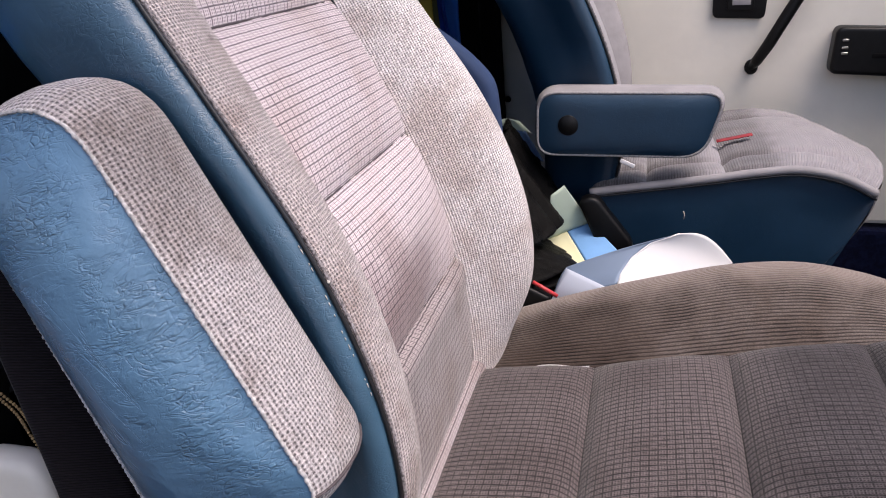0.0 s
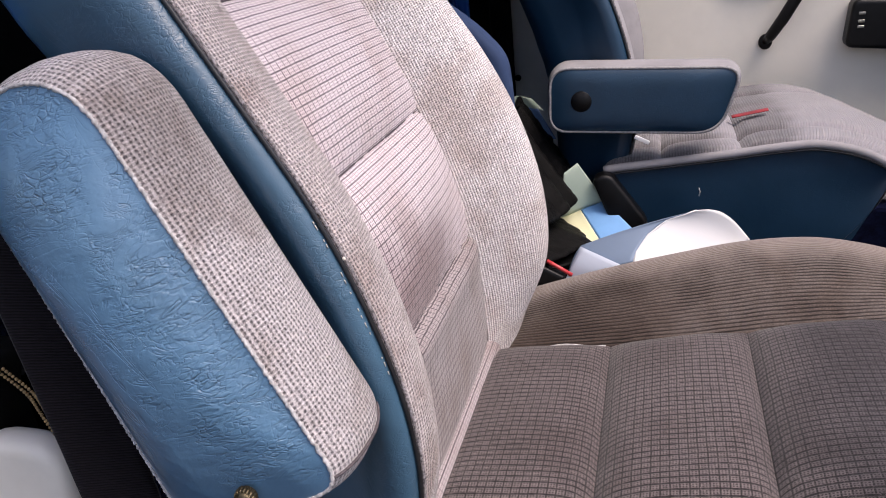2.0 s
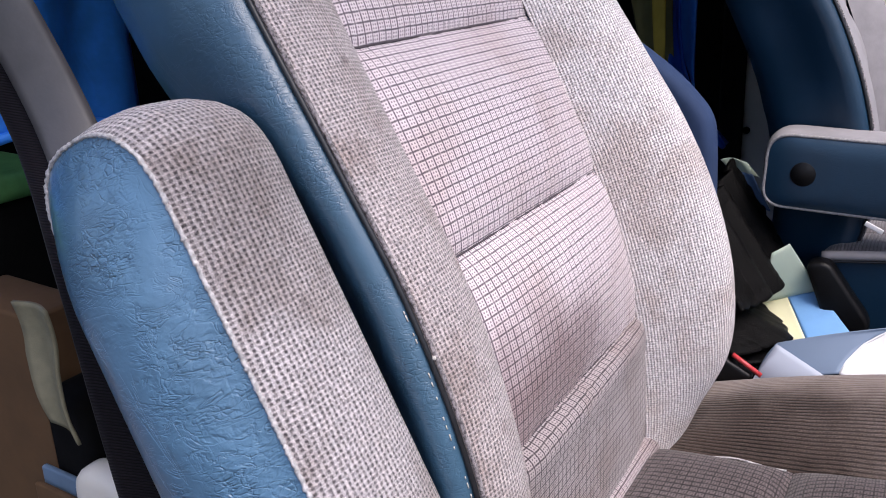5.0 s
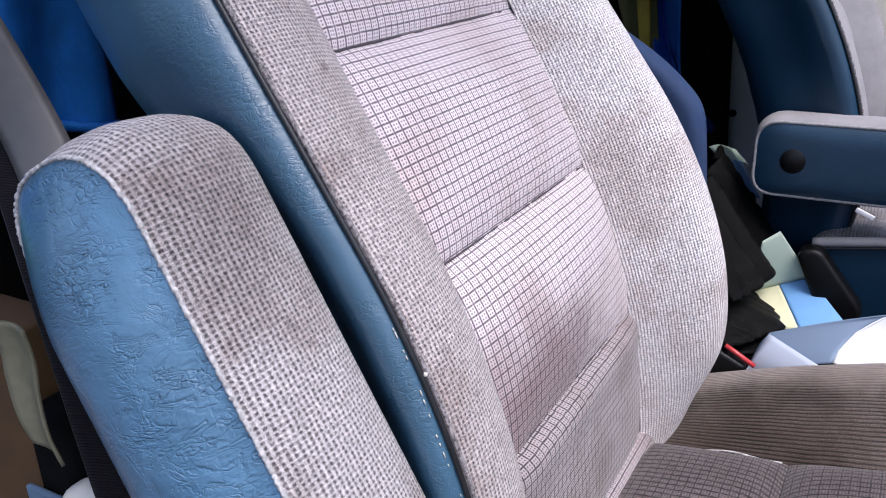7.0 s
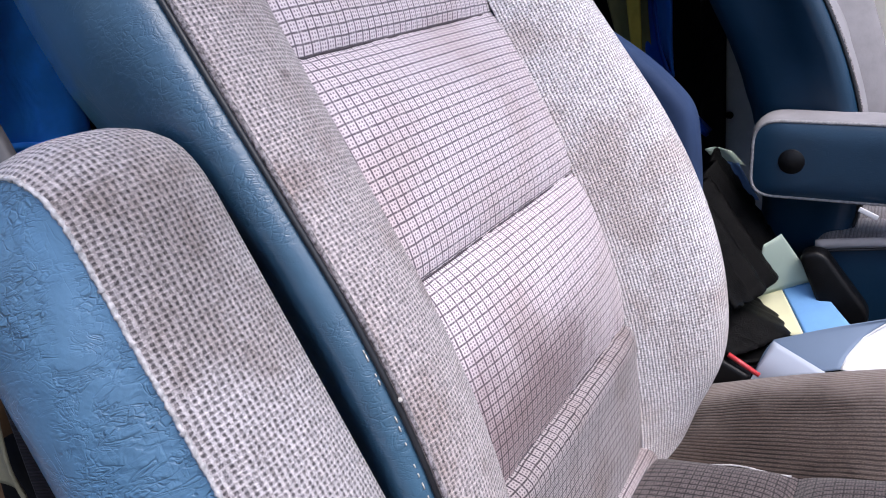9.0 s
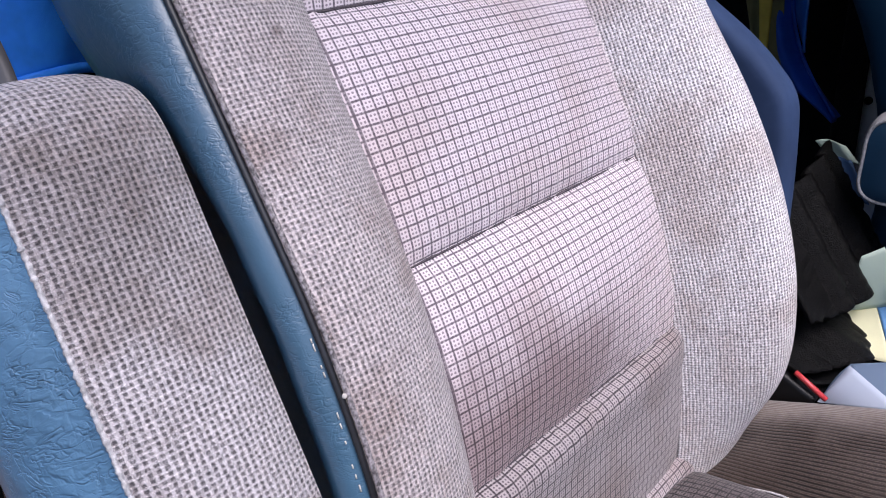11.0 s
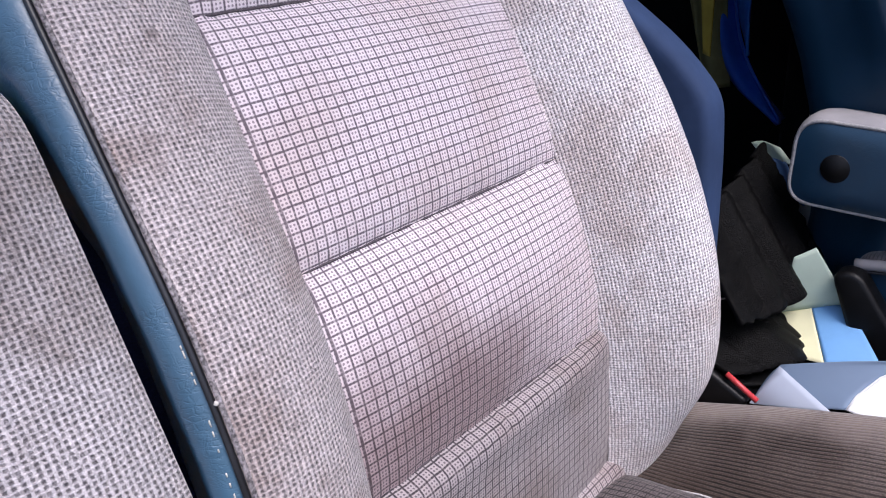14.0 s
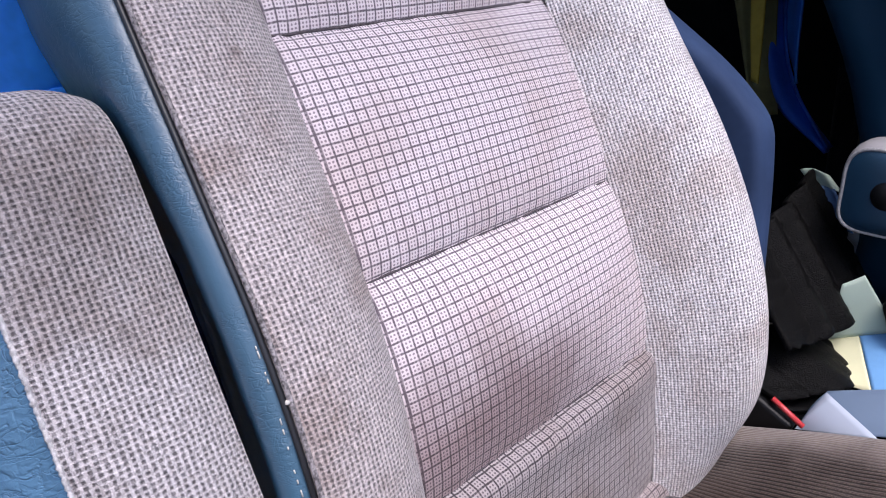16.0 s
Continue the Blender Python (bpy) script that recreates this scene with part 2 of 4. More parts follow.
def webbing_cloth(name, c):
    k = Mat(name, 0.65, spec=0.10)
    k.sheen(0.05)
    u, v = k.uv()
    p = k.math("PINGPONG", k.math("DIVIDE", k.math("ADD", v, k.math("MULTIPLY", u, 0.25)), 0.0022), 0.5)
    g = k.span(p, 0.1, 0.35, 1.0, 0.0)
    k.colour(k.mix(g, c, tuple(0.12 * x for x in c)))
    k.bump(k.math("SUBTRACT", 1.0, g), 0.6, 0.0007)
    return k.m


def folds_cloth(name, c, rough=0.8):
    k = Mat(name, rough, spec=0.25)
    f = k.noise(10, 4, 0.6)
    k.colour(k.mix(k.span(f, 0.3, 0.7), tuple(0.8 * x for x in c), tuple(1.2 * x for x in c)))
    k.bump(k.noise(14, 3, 0.5, 0.6), 0.4, 0.012)
    k.bump(k.noise(900, 2), 0.2, 0.0006)
    return k.m


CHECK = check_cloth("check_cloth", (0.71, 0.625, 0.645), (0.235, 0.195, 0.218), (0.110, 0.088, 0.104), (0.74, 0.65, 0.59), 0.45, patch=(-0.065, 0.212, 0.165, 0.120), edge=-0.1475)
# Lowest backrest section: grimy check, with its shade darkened into the colours.
CHECK_MID = check_cloth("check_cloth_grimy_shaded", (0.36, 0.315, 0.318), (0.105, 0.087, 0.094), (0.035, 0.028, 0.033), (0.66, 0.57, 0.51), 0.8, edge=-0.1475)
# Check cloth for the rolled edge, dimmed to paint the crease's weaker light.
CHECK_ROLL = check_cloth("check_cloth_edge_shaded", (0.42, 0.37, 0.38), (0.14, 0.115, 0.125), (0.05, 0.04, 0.047), (0.66, 0.57, 0.51), 0.7)
CHECK_DARK = check_cloth("check_cloth_soiled", (0.136, 0.116, 0.117), (0.020, 0.017, 0.019), (0.003, 0.0025, 0.003), (0.52, 0.46, 0.43), 0.5, 0.0086, 0.9, 0.0018, None, 0.075, fade_x=(0.06, 0.19))
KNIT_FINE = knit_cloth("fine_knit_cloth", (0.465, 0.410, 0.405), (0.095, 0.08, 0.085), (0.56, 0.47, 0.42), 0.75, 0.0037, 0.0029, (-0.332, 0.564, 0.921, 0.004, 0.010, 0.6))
# Inner bolster: same knit, finer; its stronger light is painted into the paler base.
KNIT_TIGHT_LIT = knit_cloth("tight_knit_cloth_lit", (0.76, 0.70, 0.70), (0.135, 0.113, 0.12), (0.66, 0.58, 0.53), 0.6, 0.0033, 0.0027)
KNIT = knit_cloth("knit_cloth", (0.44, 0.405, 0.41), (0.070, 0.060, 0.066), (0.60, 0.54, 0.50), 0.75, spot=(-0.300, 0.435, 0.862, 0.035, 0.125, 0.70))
RIBBED = ribbed_cloth("ribbed_cloth_soiled", (0.135, 0.110, 0.098), (0.024, 0.019, 0.018), (0.56, 0.48, 0.42), 0.6)
GREY_RIB = ribbed_cloth("grey_ribbed_cloth", (0.155, 0.148, 0.158), (0.075, 0.071, 0.076), (0.8, 0.78, 0.76), 0.5, 0.0042)
GREY_CLOTH = plain("grey_cloth", (0.25, 0.24, 0.25), 0.92, var=0.10, scale=18, grain=0.3, dist=0.001, spec=0.2)
BLUE_VINYL = vinyl("blue_vinyl", (0.040, 0.100, 0.160), 0.36, 0.48, -28.0, None, 0.5)
ARM_VINYL = vinyl("creased_blue_vinyl", (0.074, 0.172, 0.282), 0.36, 1.35, -28.0, 0.66, 1.0)
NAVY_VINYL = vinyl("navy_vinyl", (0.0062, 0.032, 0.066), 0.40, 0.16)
BLACK_PIPE = plain("black_piping", (0.012, 0.012, 0.014), 0.4, var=0.3)
PALE_CORD = plain("pale_cord", (0.47, 0.45, 0.45), 0.9, var=0.35, scale=300, grain=0.5)
FAR_CORD = plain("dull_grey_cord", (0.25, 0.245, 0.25), 0.9, var=0.25, scale=300, grain=0.4)
WELT = plain("grey_welt", (0.24, 0.215, 0.22), 0.9, var=0.75, scale=420, grain=0.6)
SEAM = plain("dark_seam", (0.075, 0.062, 0.068), 0.95, var=0.4, scale=300, grain=0.4)
THREAD = plain("white_thread", (0.50, 0.47, 0.43), 0.85, var=0.2)
BLACK_PLASTIC = plain("black_plastic", (0.003, 0.003, 0.0035), 0.42, var=0.3, scale=60, grain=0.3, spec=0.25)
BLACK_RUBBER = plain("black_rubber", (0.0020, 0.0018, 0.0018), 0.5, var=0.5, scale=40, grain=0.7, dist=0.003, spec=0.13)
CREAM = plain("cream_door_panel", (0.75, 0.71, 0.62), 0.55, var=0.06, scale=6, grain=0.12, dist=0.0008)
CREAM_TRIM = plain("cream_plastic", (0.66, 0.63, 0.57), 0.4, var=0.06, scale=10)
CARPET = plain("navy_carpet", (0.006, 0.009, 0.032), 0.95, var=0.4, scale=90, grain=0.8, dist=0.003, spec=0.1)
DARK_TRIM = plain("dark_trim", (0.004, 0.004, 0.0045), 0.9, var=0.3, spec=0.1)
WEBBING = webbing_cloth("black_webbing", (0.010, 0.0075, 0.011))
BLUE_COVER = folds_cloth("blue_cover_cloth", (0.027, 0.050, 0.115))
BRIGHT_BLUE = folds_cloth("bright_blue_cloth", (0.045, 0.29, 0.95), 0.45)
ROYAL_BLUE = folds_cloth("royal_blue_cloth", (0.017, 0.075, 0.36), 0.6)
LIT_FOLD_BLUE = folds_cloth("lit_royal_cloth", (0.026, 0.13, 0.44), 0.5)
YELLOW = folds_cloth("yellow_cloth", (0.44, 0.32, 0.05))
OLIVE = folds_cloth("olive_cloth", (0.17, 0.15, 0.06))
PAPER = plain("white_paper", (0.66, 0.66, 0.67), 0.6, var=0.03, scale=8, grain=0.05)
PAPER_PALE = plain("pale_grey_paper", (0.38, 0.42, 0.50), 0.6, var=0.04, scale=8, grain=0.05)
PAPER_BLUE = plain("pale_blue_paper", (0.145, 0.20, 0.285), 0.6, var=0.04, scale=8, grain=0.05)
MAP_CREAM = plain("cream_print", (0.68, 0.66, 0.42), 0.6, var=0.05, scale=14)
MAP_GREEN = plain("pale_green_print", (0.48, 0.58, 0.47), 0.6, var=0.05, scale=14)
MAP_BLUE = plain("blue_print", (0.16, 0.36, 0.66), 0.55, var=0.08, scale=14)
RED = plain("red_plastic", (0.50, 0.045, 0.05), 0.4, var=0.1)
STEEL = plain("steel", (0.55, 0.53, 0.48), 0.3, 1.0, var=0.2)
DULL_BRASS = plain("dull_brass", (0.16, 0.125, 0.075), 0.5, 1.0, var=0.3, scale=120, grain=0.3)
PLY = plain("plywood", (0.30, 0.17, 0.07), 0.75, var=0.18, scale=9, grain=0.25)
SLATE = plain("slate_card", (0.10, 0.16, 0.24), 0.7, var=0.15, scale=12)
STRAP_CREAM = plain("cream_strap", (0.18, 0.165, 0.105), 0.8, var=0.12, scale=60, grain=0.3)
CARD = plain("brown_card", (0.085, 0.044, 0.017), 0.85, var=0.15, scale=12)
GROUND = plain("dark_ground", (0.055, 0.054, 0.052), 0.95, var=0.4, scale=8, grain=0.8, dist=0.02)
HEADLINING = plain("pale_headlining", (0.55, 0.53, 0.49), 0.95, var=0.06, scale=40, grain=0.4)
GLASS = Mat("window_glass", 0.02)
GLASS.b.inputs["Transmission Weight"].default_value = 1.0
GLASS.b.inputs["IOR"].default_value = 1.02
GLASS = GLASS.m


# ---- mesh tools ----
def thing(name, label, category, at=(0, 0, 0), group="", kind=""):
    ob = new(name)
    ob.empty_display_size = 0.05
    ob.matrix_basis = pose(*at)
    return tagged(ob, label, category, group, kind)


def stands(ob):
    """The pose of an object in the world."""
    if ob.parent is None:
        return ob.matrix_basis.copy()
    return stands(ob.parent) @ ob.matrix_parent_inverse @ ob.matrix_basis


def settle(ob, parent):
    if parent is not None:
        ob.parent = parent
        ob.matrix_parent_inverse = stands(parent).inverted()


def part(name, bm, material, parent, label="", smooth=True):
    me = bpy.data.meshes.new(name)
    bmesh.ops.recalc_face_normals(bm, faces=bm.faces)
    bm.to_mesh(me)
    bm.free()
    me.materials.append(material)
    for p in me.polygons:
        p.use_smooth = smooth
    ob = new(name, me)
    settle(ob, parent)
    return tagged(ob, label)


def sheet(rows, uvs=None, close_u=False, thick=0.0):
    """A bmesh from a grid of points, with UVs in metres along rows (u) and columns (v)."""
    bm = bmesh.new()
    lay = bm.loops.layers.uv.new("UVMap")
    nr, nc = len(rows), len(rows[0])
    vs = [[bm.verts.new(p) for p in r] for r in rows]
    if uvs is None:
        arr = np.array(rows, dtype=float)
        du = np.linalg.norm(np.diff(arr, axis=1), axis=2)
        dv = np.linalg.norm(np.diff(arr, axis=0), axis=2)
        u = np.concatenate([[0], np.cumsum(du.mean(axis=0))])
        v = np.concatenate([[0], np.cumsum(dv.mean(axis=1))])
        uvs = [[(u[j], v[i]) for j in range(nc)] for i in range(nr)]
    for i in range(nr - 1):
        for j in range(nc - 1 + (1 if close_u else 0)):
            k = (j + 1) % nc
            f = bm.faces.new((vs[i][j], vs[i][k], vs[i + 1][k], vs[i + 1][j]))
            for lp, (a, b) in zip(f.loops, ((i, j), (i, k), (i + 1, k), (i + 1, j))):
                lp[lay].uv = uvs[a][b]
    if thick:
        bmesh.ops.recalc_face_normals(bm, faces=bm.faces)
        bmesh.ops.solidify(bm, geom=bm.faces[:], thickness=thick)
    return bm


def tube(points, radius, sides=8, closed=False):
    """A round cord along points."""
    bm = bmesh.new()
    pts = [Vector(p) for p in points]
    n = len(pts)
    rings = []
    side = None
    for i, p in enumerate(pts):
        a, b = pts[(i - 1) % n] if closed or i else p, pts[(i + 1) % n] if closed or i < n - 1 else p
        d = (b - a).normalized()
        if side is None:
            side = d.orthogonal().normalized()
        side = (side - d * side.dot(d)).normalized()
        up = d.cross(side)
        r = radius[i] if isinstance(radius, (list, tuple)) else radius
        rings.append([bm.verts.new(p + r * (math.cos(t) * side + math.sin(t) * up)) for t in [2 * math.pi * k / sides for k in range(sides)]])
    for i in range(n if closed else n - 1):
        r0, r1 = rings[i], rings[(i + 1) % n]
        for k in range(sides):
            bm.faces.new((r0[k], r0[(k + 1) % sides], r1[(k + 1) % sides], r1[k]))
    if not closed:
        bm.faces.new(rings[0][::-1])
        bm.faces.new(rings[-1])
    return bm


def box(lo, hi, bevel=0.004, seg=2):
    bm = bmesh.new()
    bmesh.ops.create_cube(bm, size=1.0)
    for v in bm.verts:
        v.co = Vector([lo[k] + (v.co[k] + 0.5) * (hi[k] - lo[k]) for k in range(3)])
    if bevel:
        bmesh.ops.bevel(bm, geom=bm.edges[:], offset=bevel, segments=seg, affect="EDGES", profile=0.6)
    return bm


def prism(outline, axis, a, b, bevel=0.0, seg=2):
    """A flat outline (pairs) pushed from a to b along an axis ('x', 'y' or 'z')."""
    bm = bmesh.new()
    def at(p, q, r):
        return {"x": (r, p, q), "y": (p, r, q), "z": (p, q, r)}[axis]
    lo = [bm.verts.new(at(p, q, a)) for p, q in outline]
    hi = [bm.verts.new(at(p, q, b)) for p, q in outline]
    n = len(outline)
    bm.faces.new(lo[::-1])
    bm.faces.new(hi)
    for k in range(n):
        bm.faces.new((lo[k], lo[(k + 1) % n], hi[(k + 1) % n], hi[k]))
    if bevel:
        bmesh.ops.recalc_face_normals(bm, faces=bm.faces)
        es = [e for e in bm.edges if len(e.link_faces) == 2 and any(len(f.verts) == n for f in e.link_faces)]
        bmesh.ops.bevel(bm, geom=es, offset=bevel, segments=seg, affect="EDGES", profile=0.6)
    return bm


def rounded(points, radius, seg=6):
    """A closed outline with its corners rounded; radius one for all or one per corner."""
    out, n = [], len(points)
    for i in range(n):
        p, a, b = Vector(points[i]), Vector(points[i - 1]), Vector(points[(i + 1) % n])
        r = radius[i] if isinstance(radius, (list, tuple)) else radius
        da, db = (a - p), (b - p)
        ra, rb = min(r, da.length * 0.49), min(r, db.length * 0.49)
        s, e = p + da.normalized() * ra, p + db.normalized() * rb
        for k in range(seg + 1):
            t = k / seg
            out.append(tuple((1 - t) ** 2 * s + 2 * t * (1 - t) * p + t * t * e))
    return out


def spline(xs, ys, q):
    """Smooth (monotone-ish cubic) interpolation."""
    xs, ys = np.array(xs, float), np.array(ys, float)
    d = np.diff(ys) / np.diff(xs)
    m = np.concatenate([[d[0]], (d[:-1] + d[1:]) / 2, [d[-1]]])
    q = np.clip(q, xs[0], xs[-1])
    i = np.clip(np.searchsorted(xs, q) - 1, 0, len(xs) - 2)
    h = xs[i + 1] - xs[i]
    t = (q - xs[i]) / h
    return ((2 * t ** 3 - 3 * t ** 2 + 1) * ys[i] + (t ** 3 - 2 * t ** 2 + t) * h * m[i]
            + (-2 * t ** 3 + 3 * t ** 2) * ys[i + 1] + (t ** 3 - t ** 2) * h * m[i + 1])


# ---- the cab ----
def structure(name, bm, material, label, smooth=False):
    return tagged(part(name, bm, material, None, label, smooth), category=name.split("_")[0], kind="structure")


YD = 1.86  # inner face of the far door
# Unseen ground, given a dark colour to reduce light bounced into the cab.
structure("ground", box((-60, -60, -0.75), (60, 60, -0.70), 0), GROUND, "unseen ground outside the van, kept dark to limit bounce")
structure("floor", box((-2.6, 0.12, -0.06), (1.15, YD + 0.08, 0.0), 0), CARPET, "dark blue carpeted cab floor")
# Unseen roof: cab piece cut short and rear piece raised to admit sun.
structure("ceiling", box((-0.45, 0.05, 1.62), (-0.05, YD + 0.1, 1.68), 0), HEADLINING, "unseen pale headlining above the cab, trimmed to admit sun")
structure("ceiling_rear", box((-2.6, 0.42, 1.95), (-0.45, YD + 0.1, 2.01), 0), HEADLINING, "unseen rear roof piece, raised so sun reaches the jacket")
structure("ceiling_step", box((-0.446, 0.42, 1.684), (-0.40, YD + 0.1, 2.01), 0), HEADLINING, "unseen step joining the cab roof to the added raised roof")
structure("wall_rear", box((-2.66, 0.05, -0.06), (-2.6, YD + 0.1, 2.01), 0), DARK_TRIM, "dark wall at the back of the van")
structure("wall_side", box((-2.6, 0.03, -0.06), (-1.05, 0.09, 1.68), 0), DARK_TRIM, "dark trimmed side wall behind the open door")
structure("wall_far", box((-2.6, YD, -0.06), (-0.36, YD + 0.06, 1.946), 0), DARK_TRIM, "dark trimmed far side wall")
structure("door_far", box((-0.2, YD, 0.36), (1.12, YD + 0.06, 1.0), 0.01), CREAM, "cream moulded inner panel of the far door")
structure("door_sill", box((-0.36, YD - 0.02, -0.02), (1.12, YD + 0.07, 0.352), 0.01), CARPET, "navy carpet below the far door panel")
structure("pillar_far", box((-0.36, YD - 0.03, 0.0), (-0.204, YD + 0.07, 1.62), 0.015), CREAM_TRIM, "pale pillar trim beside the far door")
structure("door_frame", box((-0.2, YD, 1.5), (-0.06, YD + 0.06, 1.62), 0.01), CREAM_TRIM, "pale upper frame of the far door")
structure("dashboard", box((0.78, 0.16, 0.0), (1.15, YD - 0.01, 0.98), 0.05, 4), DARK_TRIM, "dark dashboard ahead of the seats", True)
structure("pillar_front", prism([(-0.06, 1.62), (0.03, 1.62), (1.15, 0.98), (1.06, 0.98)], "y", YD - 0.02, YD + 0.06), CREAM_TRIM, "pale windscreen pillar")

# ---- the near seat ----
YC = 0.771
SP_Z = [0.30, 0.38, 0.45, 0.53, 0.615, 0.69, 0.77, 0.845, 0.925, 1.02, 1.12, 1.24]
SP_X = [-0.225, -0.216, -0.212, -0.214, -0.226, -0.248, -0.280, -0.319, -0.362, -0.414, -0.470, -0.540]
CREST_Z = [0.30, 0.42, 0.48, 0.55, 0.62, 0.70, 0.78, 0.86, 0.94, 1.05, 1.24]
CREST_H = [0.010, 0.020, 0.034, 0.062, 0.072, 0.074, 0.068, 0.058, 0.048, 0.040, 0.030]


def spine(z):
    return float(spline(SP_Z, SP_X, z))


def lean(z):
    """Unit normal (x, z) of the backrest's front at height z."""
    s = (spine(z + 0.01) - spine(z - 0.01)) / 0.02
    n = Vector((1.0, -s)).normalized()
    return n.x, n.y


def back(y, z, h):
    nx, nz = lean(z)
    return (spine(z) + h * nx, y, z + h * nz)


def crest(z):
    return float(spline(CREST_Z, CREST_H, z))


def backrest(seat, cloth, knit, vinyl_mat, low_cloth=None, inner=1.12, low=0.40, high=1.22):
    body = part("backrest_core", box((-0.24, YC - 0.2, 0.33), (-0.22, YC + 0.2, 0.36)), DARK_TRIM, seat)
    half = 0.155
    # centre panel: padded sections between the cross seams
    seams = [low, 0.611, 0.770, 0.925, high]
    run = 0.0
    for a, b in zip(seams[:-1], seams[1:]):
        rows, uvs = [], []
        n = max(14, int((b - a) / 0.005))
        for i in range(n + 1):
            t = i / n
            z = a + (b - a) * t
            if i:
                run += math.hypot(spine(z) - spine(z - (b - a) / n), (b - a) / n)
            edge = min(t, 1 - t)
            row, uvr = [], []
            wide = half + 0.006 * max(0, (0.7 - z) / 0.2)
            for j in range(41):
                w = -1 + 2 * j / 40
                d0, d1 = t * (b - a), (1 - t) * (b - a)
                bottom_of_mid = 0.610 < a < 0.612
                if b < 0.616:
                    pad = 0.009 - 0.022 * math.exp(-d1 / 0.0075) - 0.005 * math.exp(-d0 / 0.009) + 0.012 * math.exp(-(d1 / 0.032) ** 2)
                else:
                    pad = 0.010 - 0.011 * math.exp(-d1 / 0.014) - (0.004 if bottom_of_mid else 0.011) * math.exp(-d0 / 0.013)
                    pad += (0.011 if bottom_of_mid else 0.008) * math.sin(math.pi * t ** 1.2) ** 1.3 * (1 - 0.8 * w * w)
                    if bottom_of_mid:
                        pad -= 0.006 * math.exp(-(d0 / 0.04) ** 1.3)
                pad *= 1 - 0.5 * abs(w) ** 6
                wav = 0.0024 * noise.noise((w * 17, z * 14, 1.0)) * math.exp(-edge * (b - a) / 0.016)
                row.append(back(YC + w * (wide + 0.004), z, -0.010 + pad + wav))
                uvr.append((w * wide, run))
            rows.append(row)
            uvs.append(uvr)
        along = 0.0
        for i in range(1, n + 1):
            along += (Vector(rows[i][20]) - Vector(rows[i - 1][20])).length
            uvs[i] = [(u, uvs[0][0][1] + along) for u, v in uvs[i]]
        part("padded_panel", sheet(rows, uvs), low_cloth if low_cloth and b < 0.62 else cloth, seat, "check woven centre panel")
    # sewn cross seams, and the seams along the bolsters
    for zs in seams[1:-1]:
        run_y = [YC + half * (-0.99 + 1.98 * k / 30) for k in range(31)]
        part("seam", tube([back(y, zs, -0.0108 + 0.0006 * math.sin(40 * y)) for y in run_y], 0.0011, 5), SEAM, seat, "dark sewn seam")
    for s in (-1, 1):
        line = [low + (high - low) * k / 60 for k in range(61)]
        part("seam", tube([back(YC + s * (half + 0.0050 + 0.006 * max(0, (0.7 - z) / 0.2)), z, -0.0040 + 0.0006 * math.sin(700 * z)) for z in line], 0.0011, 5), SEAM, seat, "dark sewn seam")
    # side bolsters
    shape_t = [0, 0.06, 0.16, 0.32, 0.52, 0.72, 0.88, 1.0]
    for_left = [-0.06, 0.10, 0.26, 0.45, 0.57, 0.62, 0.60, 0.55]
    for_right = [-0.12, 0.12, 0.46, 0.86, 1.0, 0.93, 0.76, 0.55]
    for s in (-1, 1):
        shape_h = for_left if s < 0 else for_right
        rows, uvs = [], []
        n = 120
        run = 0.0
        for i in range(n + 1):
            z = low + (high - low) * i / n
            if i:
                run += math.hypot(spine(z) - spine(z - (high - low) / n), (high - low) / n)
            c = crest(z) * (0.92 if s < 0 else inner)
            wide = half + 0.006 * max(0, (0.7 - z) / 0.2)
            row, uvr = [], []
            u = 0.0
            last = None
            for j in range(33):
                t = j / 32
                hh = c * float(spline(shape_t, shape_h, t))
                y = wide + ((0.262 if s < 0 else 0.275) - wide) * t
                p = Vector(back(YC + s * y, z, hh))
                u += (p - last).length if last is not None else 0
                last = p
                row.append(p)
                uvr.append((u, run))
            rows.append(row)
            uvs.append(uvr)
        part("bolster", sheet(rows, uvs), KNIT_TIGHT_LIT if s > 0 and knit is KNIT_FINE else knit, seat, "ribbed woven side bolster")
        # cord at the bolster's outer edge
        zs = [low + (high - low) * i / 90 for i in range(91)]
        cord = [back(YC + s * (0.264 if s < 0 else 0.277), z, crest(z) * (0.92 if s < 0 else inner) * 0.55 - 0.001) for z in zs]
        part("piping", tube(cord, 0.0019 if s < 0 else 0.0036, 8), BLACK_PIPE, seat, "black piping")
        welt = [back(YC + s * (0.2605 if s < 0 else 0.2735), z, crest(z) * (0.92 if s < 0 else inner) * 0.565) for z in zs]
        part("welt", tube(welt, 0.0017, 6), WELT, seat, "grey woven welt")
        if s > 0 and knit is KNIT_FINE:
            upper = [0.86 + 0.0035 * i for i in range(50)]
            part("edge_cord", tube([back(YC + 0.2795, z, crest(z) * inner * 0.55 + 0.0026) for z in upper], 0.0022, 6), PALE_CORD, seat, "pale cord along the upper edge")
        # vinyl side, wrapping to the back
        rows = []
        for z in zs:
            c = crest(z) * (0.92 if s < 0 else inner) * 0.55
            cut = 0.034 * min(1.0, max(0.0, (0.96 - z) / 0.14)) if s < 0 else 0.0
            row = []
            for y, h in ((0.264, c - 0.003), (0.270, c - 0.005), (0.277, c - 0.013), (0.281, c - 0.025), (0.282, c - 0.045), (0.281, -0.03), (0.278, -0.055), (0.270, -0.078), (0.255, -0.093), (0.225, -0.10), (0.16, -0.102), (0.0, -0.104)):
                deep = min(1.0, max(0.0, (c - 0.004 - h) / 0.065))
